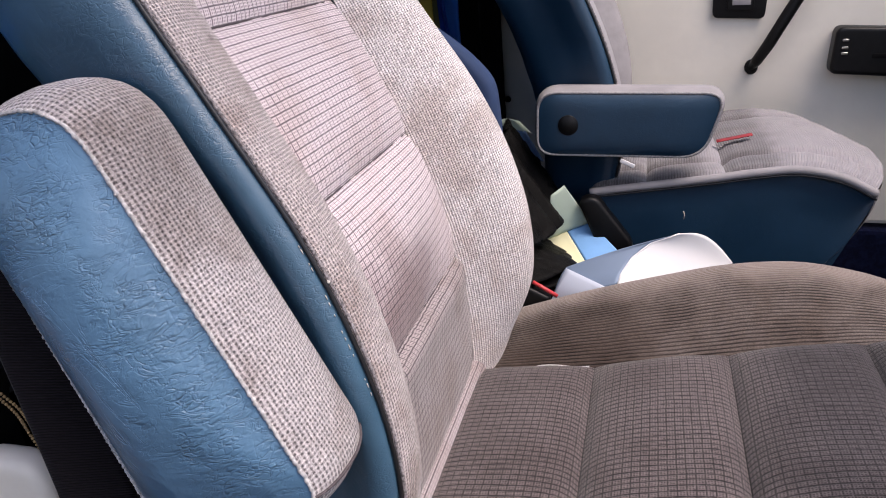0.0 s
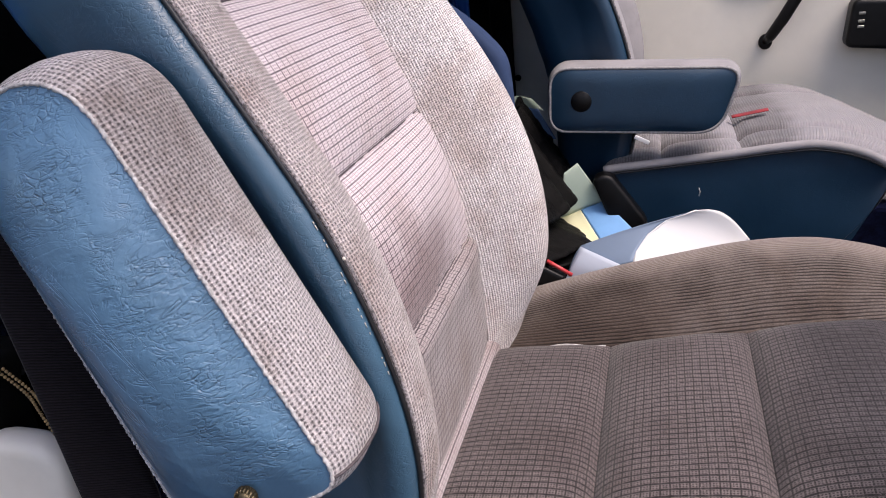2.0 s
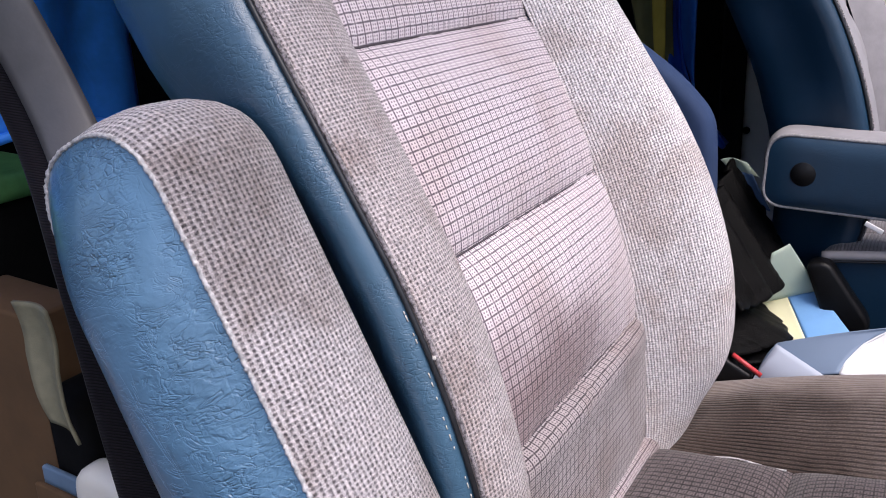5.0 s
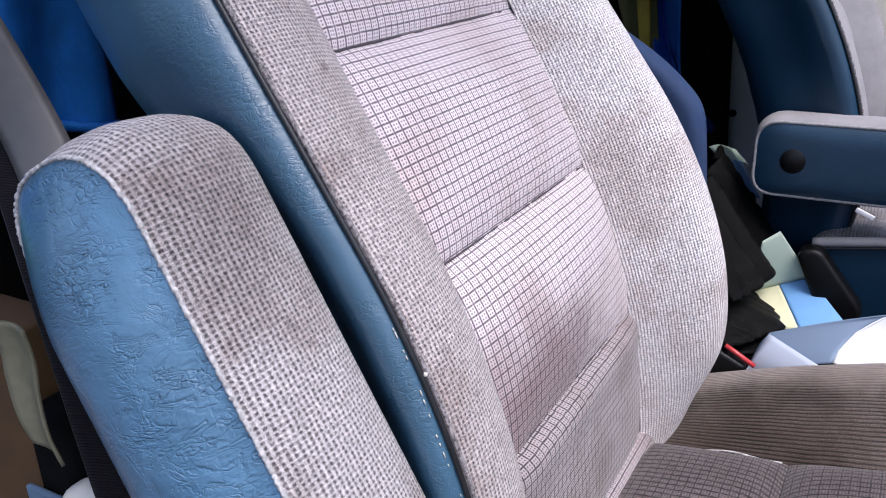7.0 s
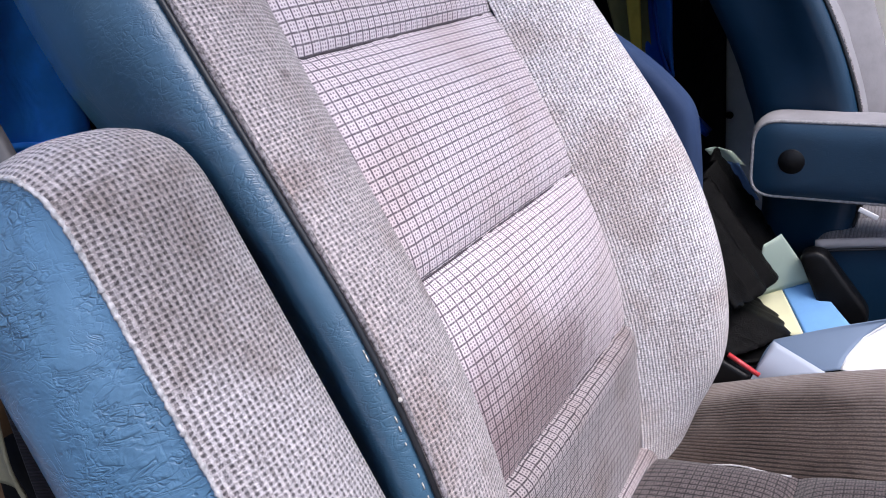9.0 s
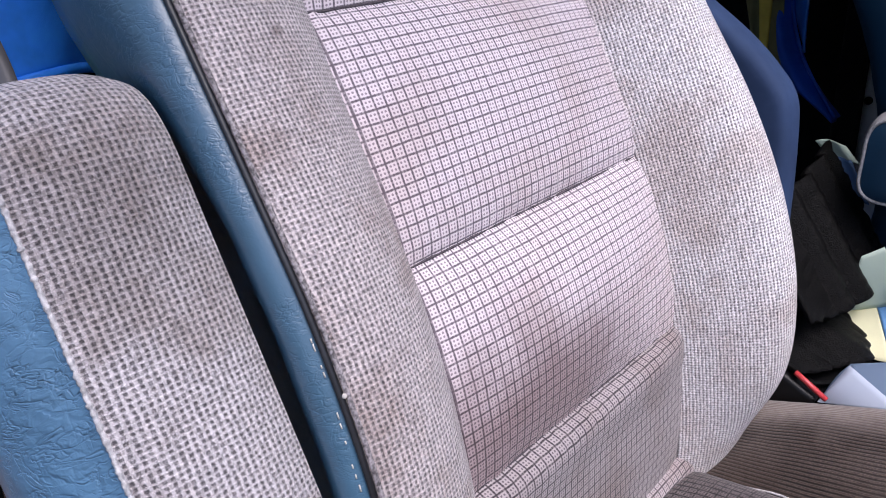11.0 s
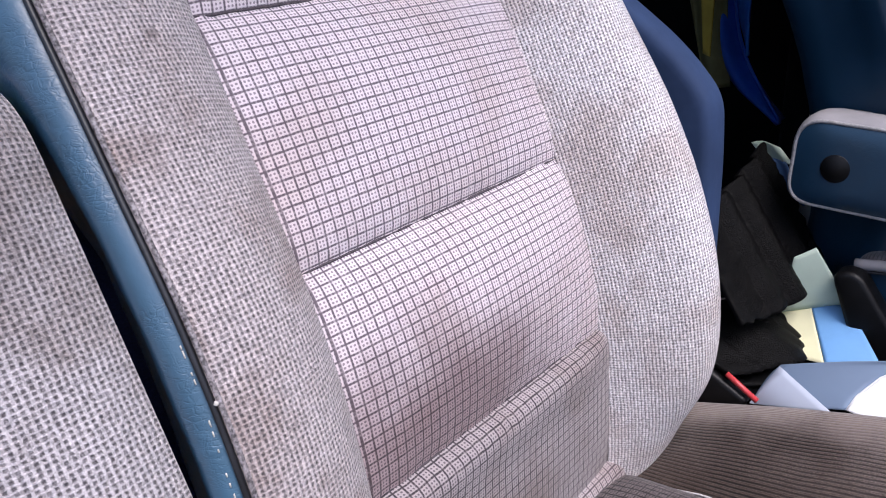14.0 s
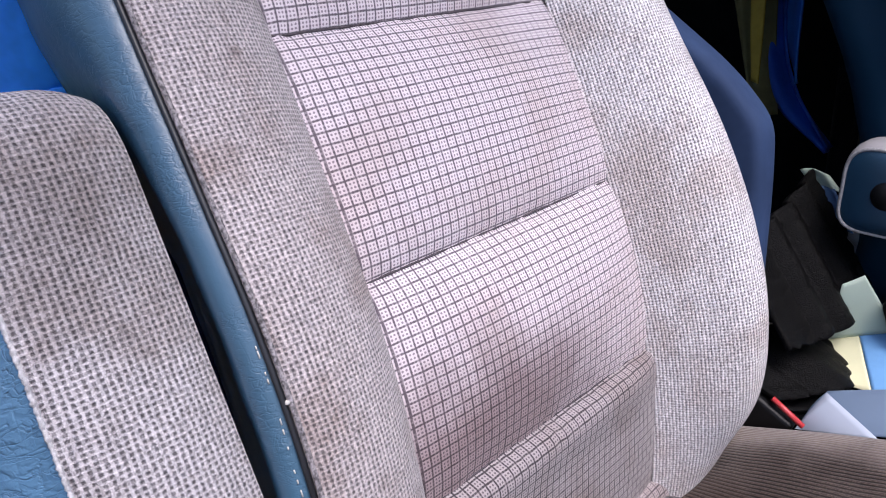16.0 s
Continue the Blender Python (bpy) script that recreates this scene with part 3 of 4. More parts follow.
                row.append(back(YC + s * (y + (0 if s < 0 else 0.013) - cut * deep * (3 - 2 * deep) * deep), z, h + 0.0022 * noise.noise((z * 24, h * 30, 5.0 + s)) * min(1.0, max(0.0, (c - 0.003 - h) / 0.012))))
            rows.append(row)
        part("side_cover", sheet(rows), vinyl_mat, seat, "blue grained vinyl side cover")
    return body


CU_X = [-0.26, -0.215, -0.14, -0.058, 0.02, 0.10, 0.20, 0.277, 0.34]
CU_Z = [0.43, 0.437, 0.446, 0.458, 0.472, 0.488, 0.506, 0.519, 0.520]
BO_X = [-0.26, -0.185, -0.109, -0.032, 0.04, 0.10, 0.18, 0.25, 0.30, 0.36]
BO_Z = [0.455, 0.482, 0.509, 0.533, 0.553, 0.567, 0.576, 0.569, 0.556, 0.53]


def cushion(seat, cloth, ribbed, vinyl_mat, front=0.36, side_label="blue vinyl cushion side", sink=0.0, nose=0.0, pipe=None, pipe_r=0.0032, lip_h=0.12):
    def bow(p):
        x, y, z = p
        return (x - nose * max(0.0, (x - 0.02) / (front - 0.02)) * (abs(y - YC) / 0.294) ** 3, y, z)

    half = 0.186
    cuts = [-0.235, -0.060, 0.103, 0.255, front]
    for a, b in zip(cuts[:-1], cuts[1:]):
        if b <= a + 0.02:
            continue
        rows, uvs = [], []
        n = 24
        for i in range(n + 1):
            t = i / n
            x = a + (b - a) * t
            edge = min(t, 1 - t)
            row, uvr = [], []
            for j in range(41):
                w = -1 + 2 * j / 40
                pad = 0.019 * (1 - math.exp(-edge * (b - a) / 0.015)) + 0.005 * (1 - (2 * t - 1) ** 2)
                pad *= 1 - 0.75 * abs(w) ** 8
                z = float(spline(CU_X, CU_Z, x)) - sink * (x + 0.2) - 0.006 + pad + 0.0015 * noise.noise((x * 18, w * 3, 4.0))
                drop = max(0.0, x - (front - 0.05)) / 0.05
                row.append(bow((x, YC + w * half, z - 0.05 * drop ** 3)))
                uvr.append((x, w * half))
            rows.append(row)
            uvs.append(uvr)
        part("cushion_panel", sheet(rows, uvs), cloth, seat, "soiled check woven cushion panel")
    # rolled edge where the cushion meets the backrest
    rows, uvs = [], []
    for j in range(41):
        y = YC - half + 2 * half * j / 40
        row, uvr = [], []
        for k in range(13):
            a = math.pi * k / 12
            row.append((-0.219 + 0.017 * math.cos(a), y, 0.442 + 0.020 * math.sin(a)))
            uvr.append((0.018 * a, y))
        rows.append(row)
        uvs.append(uvr)
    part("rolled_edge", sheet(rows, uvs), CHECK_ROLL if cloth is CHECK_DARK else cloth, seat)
    for s in (-1, 1):
        rows, uvs, cord, seam = [], [], [], []
        n = 60
        for i in range(n + 1):
            x = -0.25 + (front + 0.25) * i / n
            z0 = float(spline(CU_X, CU_Z, x)) - 0.006 - sink * (x + 0.2)
            z1 = float(spline(BO_X, BO_Z, x)) - sink * (x + 0.2)
            drop = 0.05 * (max(0.0, x - (front - 0.05)) / 0.05) ** 3
            row, uvr = [], []
            for j in range(21):
                t = j / 20
                zz = z0 + (z1 - z0) * math.sin(0.5 * math.pi * min(1, t * 1.18)) ** 1.0 - 0.010 * max(0, t - 0.85) / 0.15 * max(0, t - 0.85) / 0.15
                zz += 0.0025 * noise.noise((x * 14, t * 3, 7.0)) * math.sin(math.pi * t)
                row.append(bow((x, YC + s * (half + 0.108 * t), zz - drop)))
                uvr.append((x, 0.14 * t))
            rows.append(row)
            uvs.append(uvr)
            cord.append(bow((x, YC + s * (half + 0.110), z1 - 0.012 - drop)))
            seam.append(bow((x, YC + s * (half + 0.001), z0 + 0.0015 - drop)))
        part("cushion_bolster", sheet(rows, uvs), ribbed, seat, "soiled ribbed cushion bolster")
        part("cushion_piping", tube(cord, pipe_r, 8), pipe or BLACK_PIPE, seat, "cushion piping")
        if s > 0:
            part("seam_thread", tube([(x, y - 0.002 + 0.0025 * math.sin(34 * x), z + 0.0022 + 0.0030 * math.exp(-((x + 0.115) / 0.03) ** 2) + 0.0008 * math.sin(90 * x)) for x, y, z in seam[2:19]], 0.0011, 6), PALE_CORD, seat, "pale loose seam thread")
        side = []
        for i in range(n + 1):
            x, y, z = cord[i]
            t = i / n
            # the lower edge rises towards the front
            zb = 0.33 + 0.24 * max(0, (t - 0.62) / 0.38) ** 1.6
            zb = min(zb, z - 0.01)
            side.append([(x + 0.0 * t, y + s * 0.004 * math.sin(math.pi * k / 8), z + (zb - z) * k / 8) for k in range(9)])
        part("cushion_side", sheet(side), vinyl_mat, seat, side_label)
    zf = float(spline(CU_X, CU_Z, front)) - sink * (front + 0.2) - 0.05
    lip = [[bow((front + 0.016 * math.sin(math.pi * k / 10) - 1.4 * lip_h * (k / 10) ** 1.3, YC - half - 0.10 + 2 * (half + 0.10) * j / 20, zf + 0.006 - lip_h * k / 10)) for j in range(21)] for k in range(11)]
    part("front_lip", sheet(lip), cloth, seat)
    part("cushion_base", box((-0.24, YC - 0.27, 0.32), (front - 0.12, YC + 0.27, 0.40), 0.01), DARK_TRIM, seat)


def frayed(outline, y, r):
    """A worn overlock stitch along a closed outline: lumpy thread, uneven in thickness and place."""
    pts = [Vector(p) for p in outline] + [Vector(outline[0])]
    line, radii, run = [], [], 0.0
    for a, b in zip(pts[:-1], pts[1:]):
        n = max(1, int((b - a).length / 0.0011))
        for k in range(n):
            p = a + (b - a) * k / n
            run += (b - a).length / n
            wob = 0.0009 * noise.noise((run * 260, y * 50, 1.0))
            line.append((p.x + wob, y + 0.0005 * noise.noise((run * 320, 4.0, 2.0)), p.y + 0.0009 * noise.noise((run * 240, 9.0, y))))
            radii.append(r * (0.95 + 0.16 * math.sin(run * 2 * math.pi / 0.0036) + 0.60 * noise.noise((run * 420, 2.0, 7.0))))
    return tube(line, radii, 6, True)


def armrest(seat, m, label, cloth, vinyl_mat, cord_mat, width=0.066, length=0.34, tall=0.108, cap_mat=STEEL, cap_r=0.008, cord_r=0.0018, tip=0.0, cap_at=(0.012, 0.054), sides=(-1, 1), soft=0.010, toe=0.0, ends=(0.022, 0.05, 0.05, 0.04), puff=0.009, puff_at=5.0, rough_cord=False, dome=False, cap_deep=0.008, cap_out=0.010):
    """Lies along local x from its pivot end; local z is up when it is folded down; y across."""
    w = width / 2
    out = rounded([(-0.035, 0.0), (length - 0.035 - toe, 0.0), (length - 0.030, tall - tip), (-0.035, tall)], list(ends), 8)
    n = len(out)
    rows, uvs = [], []
    cx, cz = sum(p[0] for p in out) / n, sum(p[1] for p in out) / n
    run = 0.0
    for i in range(n + 1):
        p, q = Vector(out[i % n]), Vector(out[(i - 1) % n])
        run += (p - q).length if i else 0
        d = (Vector(out[(i + 1) % n]) - Vector(out[(i - 1) % n])).normalized()
        nrm = Vector((d.y, -d.x))
        row, uvr = [], []
        for j in range(17):
            t = -1 + 2 * j / 16
            bulge = soft * (1 - abs(t) ** 2.6) + 0.0008 * noise.noise((run * 30, t * 2, 2.0))
            row.append((p.x + nrm.x * bulge, t * w, p.y + nrm.y * bulge))
            uvr.append((t * w, run))
        rows.append(row)
        uvs.append(uvr)
    bm = sheet(rows, uvs)
    bm.transform(m)
    a = part("armrest", bm, cloth, seat, label)
    end_seam = tube([Vector(p) + Vector((-0.0006, 0, -0.0006)) for p in rows[5]], 0.0012, 6)
    end_seam.transform(m)
    part("rim_seam", end_seam, SEAM, a, "dark seam across the rim")
    for s in (-1, 1):
        rows = []
        for k in range(15):
            f = 1 - k / 14 * 0.97
            row = []
            for x, z in out:
                x, z = (x - cx) * f + cx, (z - cz) * f + cz
                h = 1 - f ** puff_at
                if dome:
                    # filled evenly, with no hips towards the corners
                    h *= 1.12 * (1 - 0.55 * abs(2 * (x + 0.035) / length - 1) ** 2.4) * (1 - 0.75 * abs(2 * z / tall - 1) ** 2)
                row.append((x, s * (w + (puff if s < 0 else 0.003) * h), z))
            rows.append(row)
        bm = sheet(rows, close_u=True)
        bm.faces.new([v for v in bm.verts][-n:])
        bm.transform(m)
        part("vinyl_side", bm, vinyl_mat, a, "grained vinyl side")
        if s in sides:
            bm = frayed(out, s * (w + 0.0005), cord_r) if rough_cord else tube([(x, s * (w + 0.0005), z) for x, z in out], cord_r, 6, True)
            bm.transform(m)
            part("cord", bm, cord_mat, a, "sewn cord edge")
    cap = bmesh.new()
    bmesh.ops.create_cone(cap, cap_ends=True, segments=20, radius1=cap_r * 1.2, radius2=cap_r, depth=cap_deep, matrix=Matrix.Translation((cap_at[0], -w - cap_out, cap_at[1])) @ Matrix.Rotation(radians(90), 4, "X"))
    bmesh.ops.bevel(cap, geom=[e for e in cap.edges], offset=0.0015, segments=2, affect="EDGES")
    cap.transform(m)
    part("pivot_cap", cap, cap_mat, a, "pivot bolt cap")
    return a


seat = thing("captain_seat", "reclined van seat in worn check cloth with blue vinyl sides", "seat", (0, YC, 0.0), "front seats")
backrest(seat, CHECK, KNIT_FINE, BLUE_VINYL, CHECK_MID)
cushion(seat, CHECK_DARK, RIBBED, BLUE_VINYL)
part("pedestal", box((-0.16, YC - 0.2, 0.0), (0.2, YC + 0.2, 0.33), 0.02), DARK_TRIM, seat)
# pale stitches showing where the piping has pulled away, and a frayed tuft
for k in range(19):
    if k in (3, 4, 9, 13, 14):
        continue
    z = 0.652 + 0.0064 * k + 0.0016 * math.sin(3.1 * k)
    c = crest(z) * 0.92 * 0.55
    out = 0.0022 * math.exp(-((z - 0.70) / 0.03) ** 2)
    a, b = back(YC - 0.2668 - out, z, c - 0.0032 - 0.4 * out), back(YC - 0.2668 - out, z + 0.0026 + 0.0012 * math.sin(2.3 * k), c - 0.0032 - 0.4 * out)
    part("stitch", tube([a, b], 0.00048, 5), THREAD, seat, "white stitch")
tuft = bmesh.new()
bmesh.ops.create_icosphere(tuft, subdivisions=2, radius=0.0015)
for v in tuft.verts:
    v.co *= 1 + 0.5 * noise.noise(v.co * 400)
tuft.transform(Matrix.Translation(back(YC - 0.263, 0.738, crest(0.738) * 0.92 * 0.55 + 0.001)))
part("frayed_tuft", tuft, THREAD, seat, "pale frayed tuft")
# armrest folded up beside the backrest: its length runs up along it
arm_up = Matrix.Translation((-0.2120, 0.4445, 0.675)) @ Matrix.Rotation(radians(-(90 + 28)), 4, "Y") @ Matrix.Translation((0.0, 0, 0.009))
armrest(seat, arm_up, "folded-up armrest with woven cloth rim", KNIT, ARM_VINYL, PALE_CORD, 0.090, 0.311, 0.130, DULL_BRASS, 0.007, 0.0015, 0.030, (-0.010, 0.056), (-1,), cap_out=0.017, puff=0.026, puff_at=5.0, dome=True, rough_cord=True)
# the inner armrest, folded up and covered in blue cloth
shape = rounded([(-0.190, 0.50), (-0.203, 0.74), (-0.210, 0.80), (-0.255, 0.846), (-0.36, 0.914), (-0.44, 0.95), (-0.40, 0.50)], [0.02, 0.03, 0.022, 0.04, 0.03, 0.03, 0.02], 6)
part("armrest", prism(shape, "y", 1.076, 1.120, 0.014, 5), BLUE_COVER, seat, "folded-up inner armrest in plain blue cloth")

# ---- the far seat ----
far = thing("captain_seat", "upright passenger seat in grey cloth with navy vinyl sides", "seat", (0, YC, 0.0), "front seats")
backrest(far, GREY_CLOTH, GREY_CLOTH, NAVY_VINYL, None, 0.55)
part("pedestal", box((-0.16, YC - 0.2, -0.112), (0.06, YC + 0.2, 0.33), 0.02), DARK_TRIM, far)
far.matrix_basis = pose(0.14, YC + 0.775, 0.112)

# passenger cushion: padded grey panels over a navy side that narrows to the front
FT_X = [-0.12, -0.085, 0.0, 0.094, 0.16, 0.213, 0.277, 0.32, 0.40]
FT_Z = [0.600, 0.607, 0.620, 0.634, 0.645, 0.650, 0.638, 0.616, 0.575]
FY0, FY1 = 1.252, 1.80


def far_top(t, y, a, b, end):
    """A point on the passenger cushion's top; the front edge bows out."""
    x = a + (b - a) * t
    z = float(spline(FT_X, FT_Z, x)) - 0.028 * max(0.0, (y - FY0) / (FY1 - FY0))
    if end:
        q = max(0.0, min(1.0, (y - FY0) / (FY1 - FY0)))
        x += 0.050 * math.sin(math.pi * q) ** 0.8 * t
    return x, z


bands = [(FY0, 1.352), (1.352, 1.70), (1.70, FY1)]
cuts = [-0.09, -0.005, 0.112, 0.32]
for a, b in zip(cuts[:-1], cuts[1:]):
    for y0, y1 in bands:
        rows = []
        for i in range(21):
            t = i / 20
            row = []
            for j in range(25):
                w = j / 24
                y = y0 + (y1 - y0) * w
                x, z = far_top(t, y, a, b, b > 0.3)
                near = min(t * (b - a), (1 - t) * (b - a) if b < 0.3 else 1.0)
                across = min(y - y0 if y0 > FY0 else 1.0, y1 - y if y1 < FY1 else 1.0)
                roll = max(0.0, 0.014 - (y - FY0)) + max(0.0, 0.014 - (FY1 - y))
                z += 0.004 - 0.011 * math.exp(-near / 0.008) - 0.010 * math.exp(-across / 0.009) - 30 * roll ** 2
                z += 0.0025 * noise.noise((x * 16, y * 9, 3.0)) + 0.0022 * noise.noise((x * 60, y * 14, 8.0)) * max(0.0, (x - 0.10) / 0.2)
                row.append((x, y, z))
            rows.append(row)
        part("cushion_panel", sheet(rows), GREY_RIB, far, "grey padded cushion panel")
edge = [(x, FY0 - 0.001, float(spline(FT_X, FT_Z, x)) - 0.007) for x in [-0.09 + 0.41 * k / 50 for k in range(51)]]
part("cushion_lip", tube(edge, 0.0065, 10), GREY_CLOTH, far, "grey cloth lip along the cushion edge")
part("cushion_piping", tube([(x, y - 0.003, z - 0.0075) for x, y, z in edge], 0.0018, 6), BLACK_PIPE, far, "black piping")
side = []
for x, y, z in edge:
    low_z = 0.39 + max(0.0, (x - 0.225) / 0.095) * 0.205
    side.append([(x, FY0 + 0.003 + 0.004 * math.sin(math.pi * k / 8), (z - 0.006) + (min(low_z, z - 0.008) - (z - 0.006)) * k / 8) for k in range(9)])
part("cushion_side", sheet(side), NAVY_VINYL, far, "navy vinyl cushion side")
rows = []
for k in range(11):
    row = []
    for j in range(25):
        y = FY0 + (FY1 - FY0) * j / 24
        x, z = far_top(1.0, y, 0.112, 0.32, True)
        row.append((x + 0.008 * math.sin(math.pi * k / 10) - 0.10 * (k / 10) ** 1.4, y, z - 0.002 - 0.16 * k / 10))
    rows.append(row)
part("front_lip", sheet(rows), GREY_CLOTH, far, "grey cloth front edge")
armrest(far, Matrix.Translation((-0.135, 1.262, 0.664)), "lowered armrest with grey cloth rim", GREY_CLOTH, NAVY_VINYL, FAR_CORD, 0.06, 0.266, 0.094, BLACK_PLASTIC, 0.014, 0.0022, 0.0, (0.012, 0.047), (-1, 1), 0.006, 0.022, (0.026, 0.034, 0.030, 0.030), cap_deep=0.003, cap_out=0.0085)
part("recliner_cover", prism(rounded([(-0.108, 0.594), (-0.080, 0.602), (-0.020, 0.525), (-0.025, 0.47), (-0.058, 0.48)], 0.014, 5), "y", 1.222, 1.252, 0.006), BLACK_PLASTIC, far, "black plastic recliner cover")
bm = box((-0.0115, -0.0015, -0.003), (0.0115, 0.0015, 0.003), 0.001)
bm.transform(Matrix.Translation((-0.034, 1.218, 0.656)) @ Matrix.Rotation(radians(24), 4, "Y"))
tag = part("cloth_tag", bm, PAPER, far, "small white cloth tag")

part("lint", tube([(0.052, 1.2505, 0.574), (0.054, 1.2500, 0.568), (0.053, 1.2505, 0.561)], 0.0009, 5), THREAD, far, "white fleck of lint")
# seat belt tongue lying on the far cushion
DARK_RED = plain("dark_red_webbing", (0.25, 0.012, 0.02), 0.7, var=0.2)
belt_bit = thing("belt_strap", "red strap end lying on the grey passenger cushion", "strap", (0.13, 1.44, 0.643))
part("strap", sheet([[(0.108 + 0.058 * i / 8, 1.436 + w + 0.012 * i / 8, 0.6390 + 0.010 * i / 8) for w in (0, 0.008, 0.016)] for i in range(9)], thick=0.002), DARK_RED, belt_bit)

# ---- far door fittings ----
dh = thing("release_handle", "black plastic door release handle in a recessed plate", "door handle", (0.165, YD, 0.83))
part("plate", prism(rounded([(0.114, 0.80), (0.216, 0.797), (0.220, 0.875), (0.112, 0.878)], 0.012, 5), "y", YD - 0.010, YD + 0.001, 0.003), BLACK_PLASTIC, dh)
part("lever", prism(rounded([(0.140, 0.815), (0.192, 0.813), (0.194, 0.850), (0.140, 0.852)], 0.006, 4), "y", YD - 0.018, YD - 0.009, 0.003), BLACK_PLASTIC, dh)
part("slot", box((0.150, YD - 0.0195, 0.826), (0.186, YD - 0.0175, 0.838), 0.0005), GREY_CLOTH, dh, "worn grey slot")
pull = thing("door_pull", "black moulded door pull handle", "door handle", (0.2, YD, 0.70))
curve = [(0.200, YD - 0.006, 0.700), (0.206, YD - 0.026, 0.714), (0.225, YD - 0.036, 0.748), (0.246, YD - 0.040, 0.790), (0.268, YD - 0.040, 0.832), (0.300, YD - 0.036, 0.885), (0.33, YD - 0.026, 0.93), (0.345, YD - 0.006, 0.95)]
part("grip", tube(curve, [0.008, 0.011, 0.012, 0.012, 0.012, 0.012, 0.011, 0.008], 10), BLACK_PLASTIC, pull)
foot = bmesh.new()
bmesh.ops.create_uvsphere(foot, u_segments=14, v_segments=8, radius=0.014, matrix=Matrix.Translation((0.199, YD - 0.004, 0.699)) @ Matrix.Diagonal((1, 0.5, 1.15, 1)))
part("foot", foot, BLACK_PLASTIC, pull)
vent = thing("door_pocket", "black plastic box fitting on the cream door", "door fitting", (0.45, YD, 0.69))
part("casing", prism(rounded([(0.344, 0.690), (0.640, 0.676), (0.645, 0.775), (0.350, 0.783)], 0.016, 5), "y", YD - 0.045, YD + 0.001, 0.008, 3), BLACK_PLASTIC, vent)
for zz in (0.757, 0.742, 0.731):
    part("button", box((0.362, YD - 0.0475, zz - 0.0025), (0.374, YD - 0.0445, zz + 0.0025), 0.0008), STEEL, vent, "small pale button")
part("slot", box((0.42, YD - 0.047, 0.722), (0.60, YD - 0.0445, 0.731), 0.001), DARK_TRIM, vent)
# flat black disc that paints the dark inside of the pillar trim's hole
hole = bmesh.new()
bmesh.ops.create_cone(hole, cap_ends=True, segments=16, radius1=0.007, radius2=0.007, depth=0.004, matrix=Matrix.Translation((-0.312, YD - 0.031, 0.634)) @ Matrix.Rotation(radians(90), 4, "X"))
ph = thing("trim_hole", "small black disc painting the dark hole in the pillar trim", "plug", (-0.312, YD - 0.03, 0.634))
part("plug", hole, BLACK_PLASTIC, ph)

# ---- between the seats ----
random.seed(4)
console = thing("engine_cover", "low dark cover between the two seats", "cover", (0, 1.17, 0.0))
part("body", box((-0.60, 1.085, 0.0), (0.30, 1.215, 0.500), 0.02, 3), DARK_TRIM, console)
part("rear_body", box((-0.60, 1.215, 0.0), (-0.10, 1.33, 0.500), 0.02, 3), DARK_TRIM, console)


def torn(t, k):
    return 0.010 * noise.noise((t * 14, k, 0.5)) + 0.005 * noise.noise((t * 45, k, 3.5))


rubber = thing("rubber_mat", "torn black rubber mat with ridges, stood up between the seats", "mat", (-0.2, 1.18, 0.5))
rows = []
for i in range(41):
    s = i / 40
    row = []
    for j in range(49):
        w = j / 48
        # two raised ridges run along the strip; its front end is torn
        ridge = sum(0.013 * math.exp(-((w - c) / 0.042) ** 4) for c in (0.34, 0.56, 0.78))
        f = s * 1.25 + (1 - s) ** 2 * (torn(w, 1.0) * 3.2 + 0.10 + 0.35 * max(0.0, 0.75 - w))
        ridge += 0.0018 * noise.noise((f * 16, w * 9, 0.0))
        row.append((-0.128 - 0.083 * f + ridge * 0.75, 1.10 + 0.205 * w + torn(f, 6.0) * (1 if w > 0.97 else 0), 0.520 + 0.036 * w ** 2 + 0.115 * f + ridge * 0.65))
    rows.append(row)
part("ridged_sheet", sheet(rows, thick=0.006), BLACK_RUBBER, rubber)
rows = []
for i in range(31):
    s = i / 30
    row = []
    for j in range(41):
        w = j / 40
        y = 1.075 + 0.172 * w
        front = -0.152 + 0.046 * min(1.0, w / 0.45) - 0.045 * max(0.0, (w - 0.5) / 0.5) + torn(w, 9.0) * 0.7
        x = front + (-0.250 - front) * s
        z = 0.5155 + 0.075 * s ** 1.3 * (0.5 + 0.5 * w) + 0.0025 * noise.noise((x * 45, y * 45, 2.0)) - 0.004 * math.exp(-s / 0.04)
        row.append((x, y, z))
    rows.append(row)
part("torn_flap", sheet(rows, thick=0.006), BLACK_RUBBER, rubber)
rows = [[(-0.150 + 0.055 * min(1.0, j / 12) - 0.003 * i, 1.078 + 0.075 * j / 20, 0.508 - 0.0032 * i) for j in range(21)] for i in range(9)]
part("underlay", sheet(rows, thick=0.004), BLACK_RUBBER, rubber)
wire = thing("wire_end", "short pale bare wire sticking out of the mat", "wire", (-0.18, 1.16, 0.55))
part("strand", tube([(-0.215, 1.118, 0.560), (-0.200, 1.132, 0.568), (-0.184, 1.143, 0.571), (-0.172, 1.147, 0.567), (-0.176, 1.147, 0.560)], 0.0012, 6), STEEL, wire)

road_map = thing("folded_map", "creased road map printed in cream, green and blue", "map", (-0.08, 1.2, 0.5))
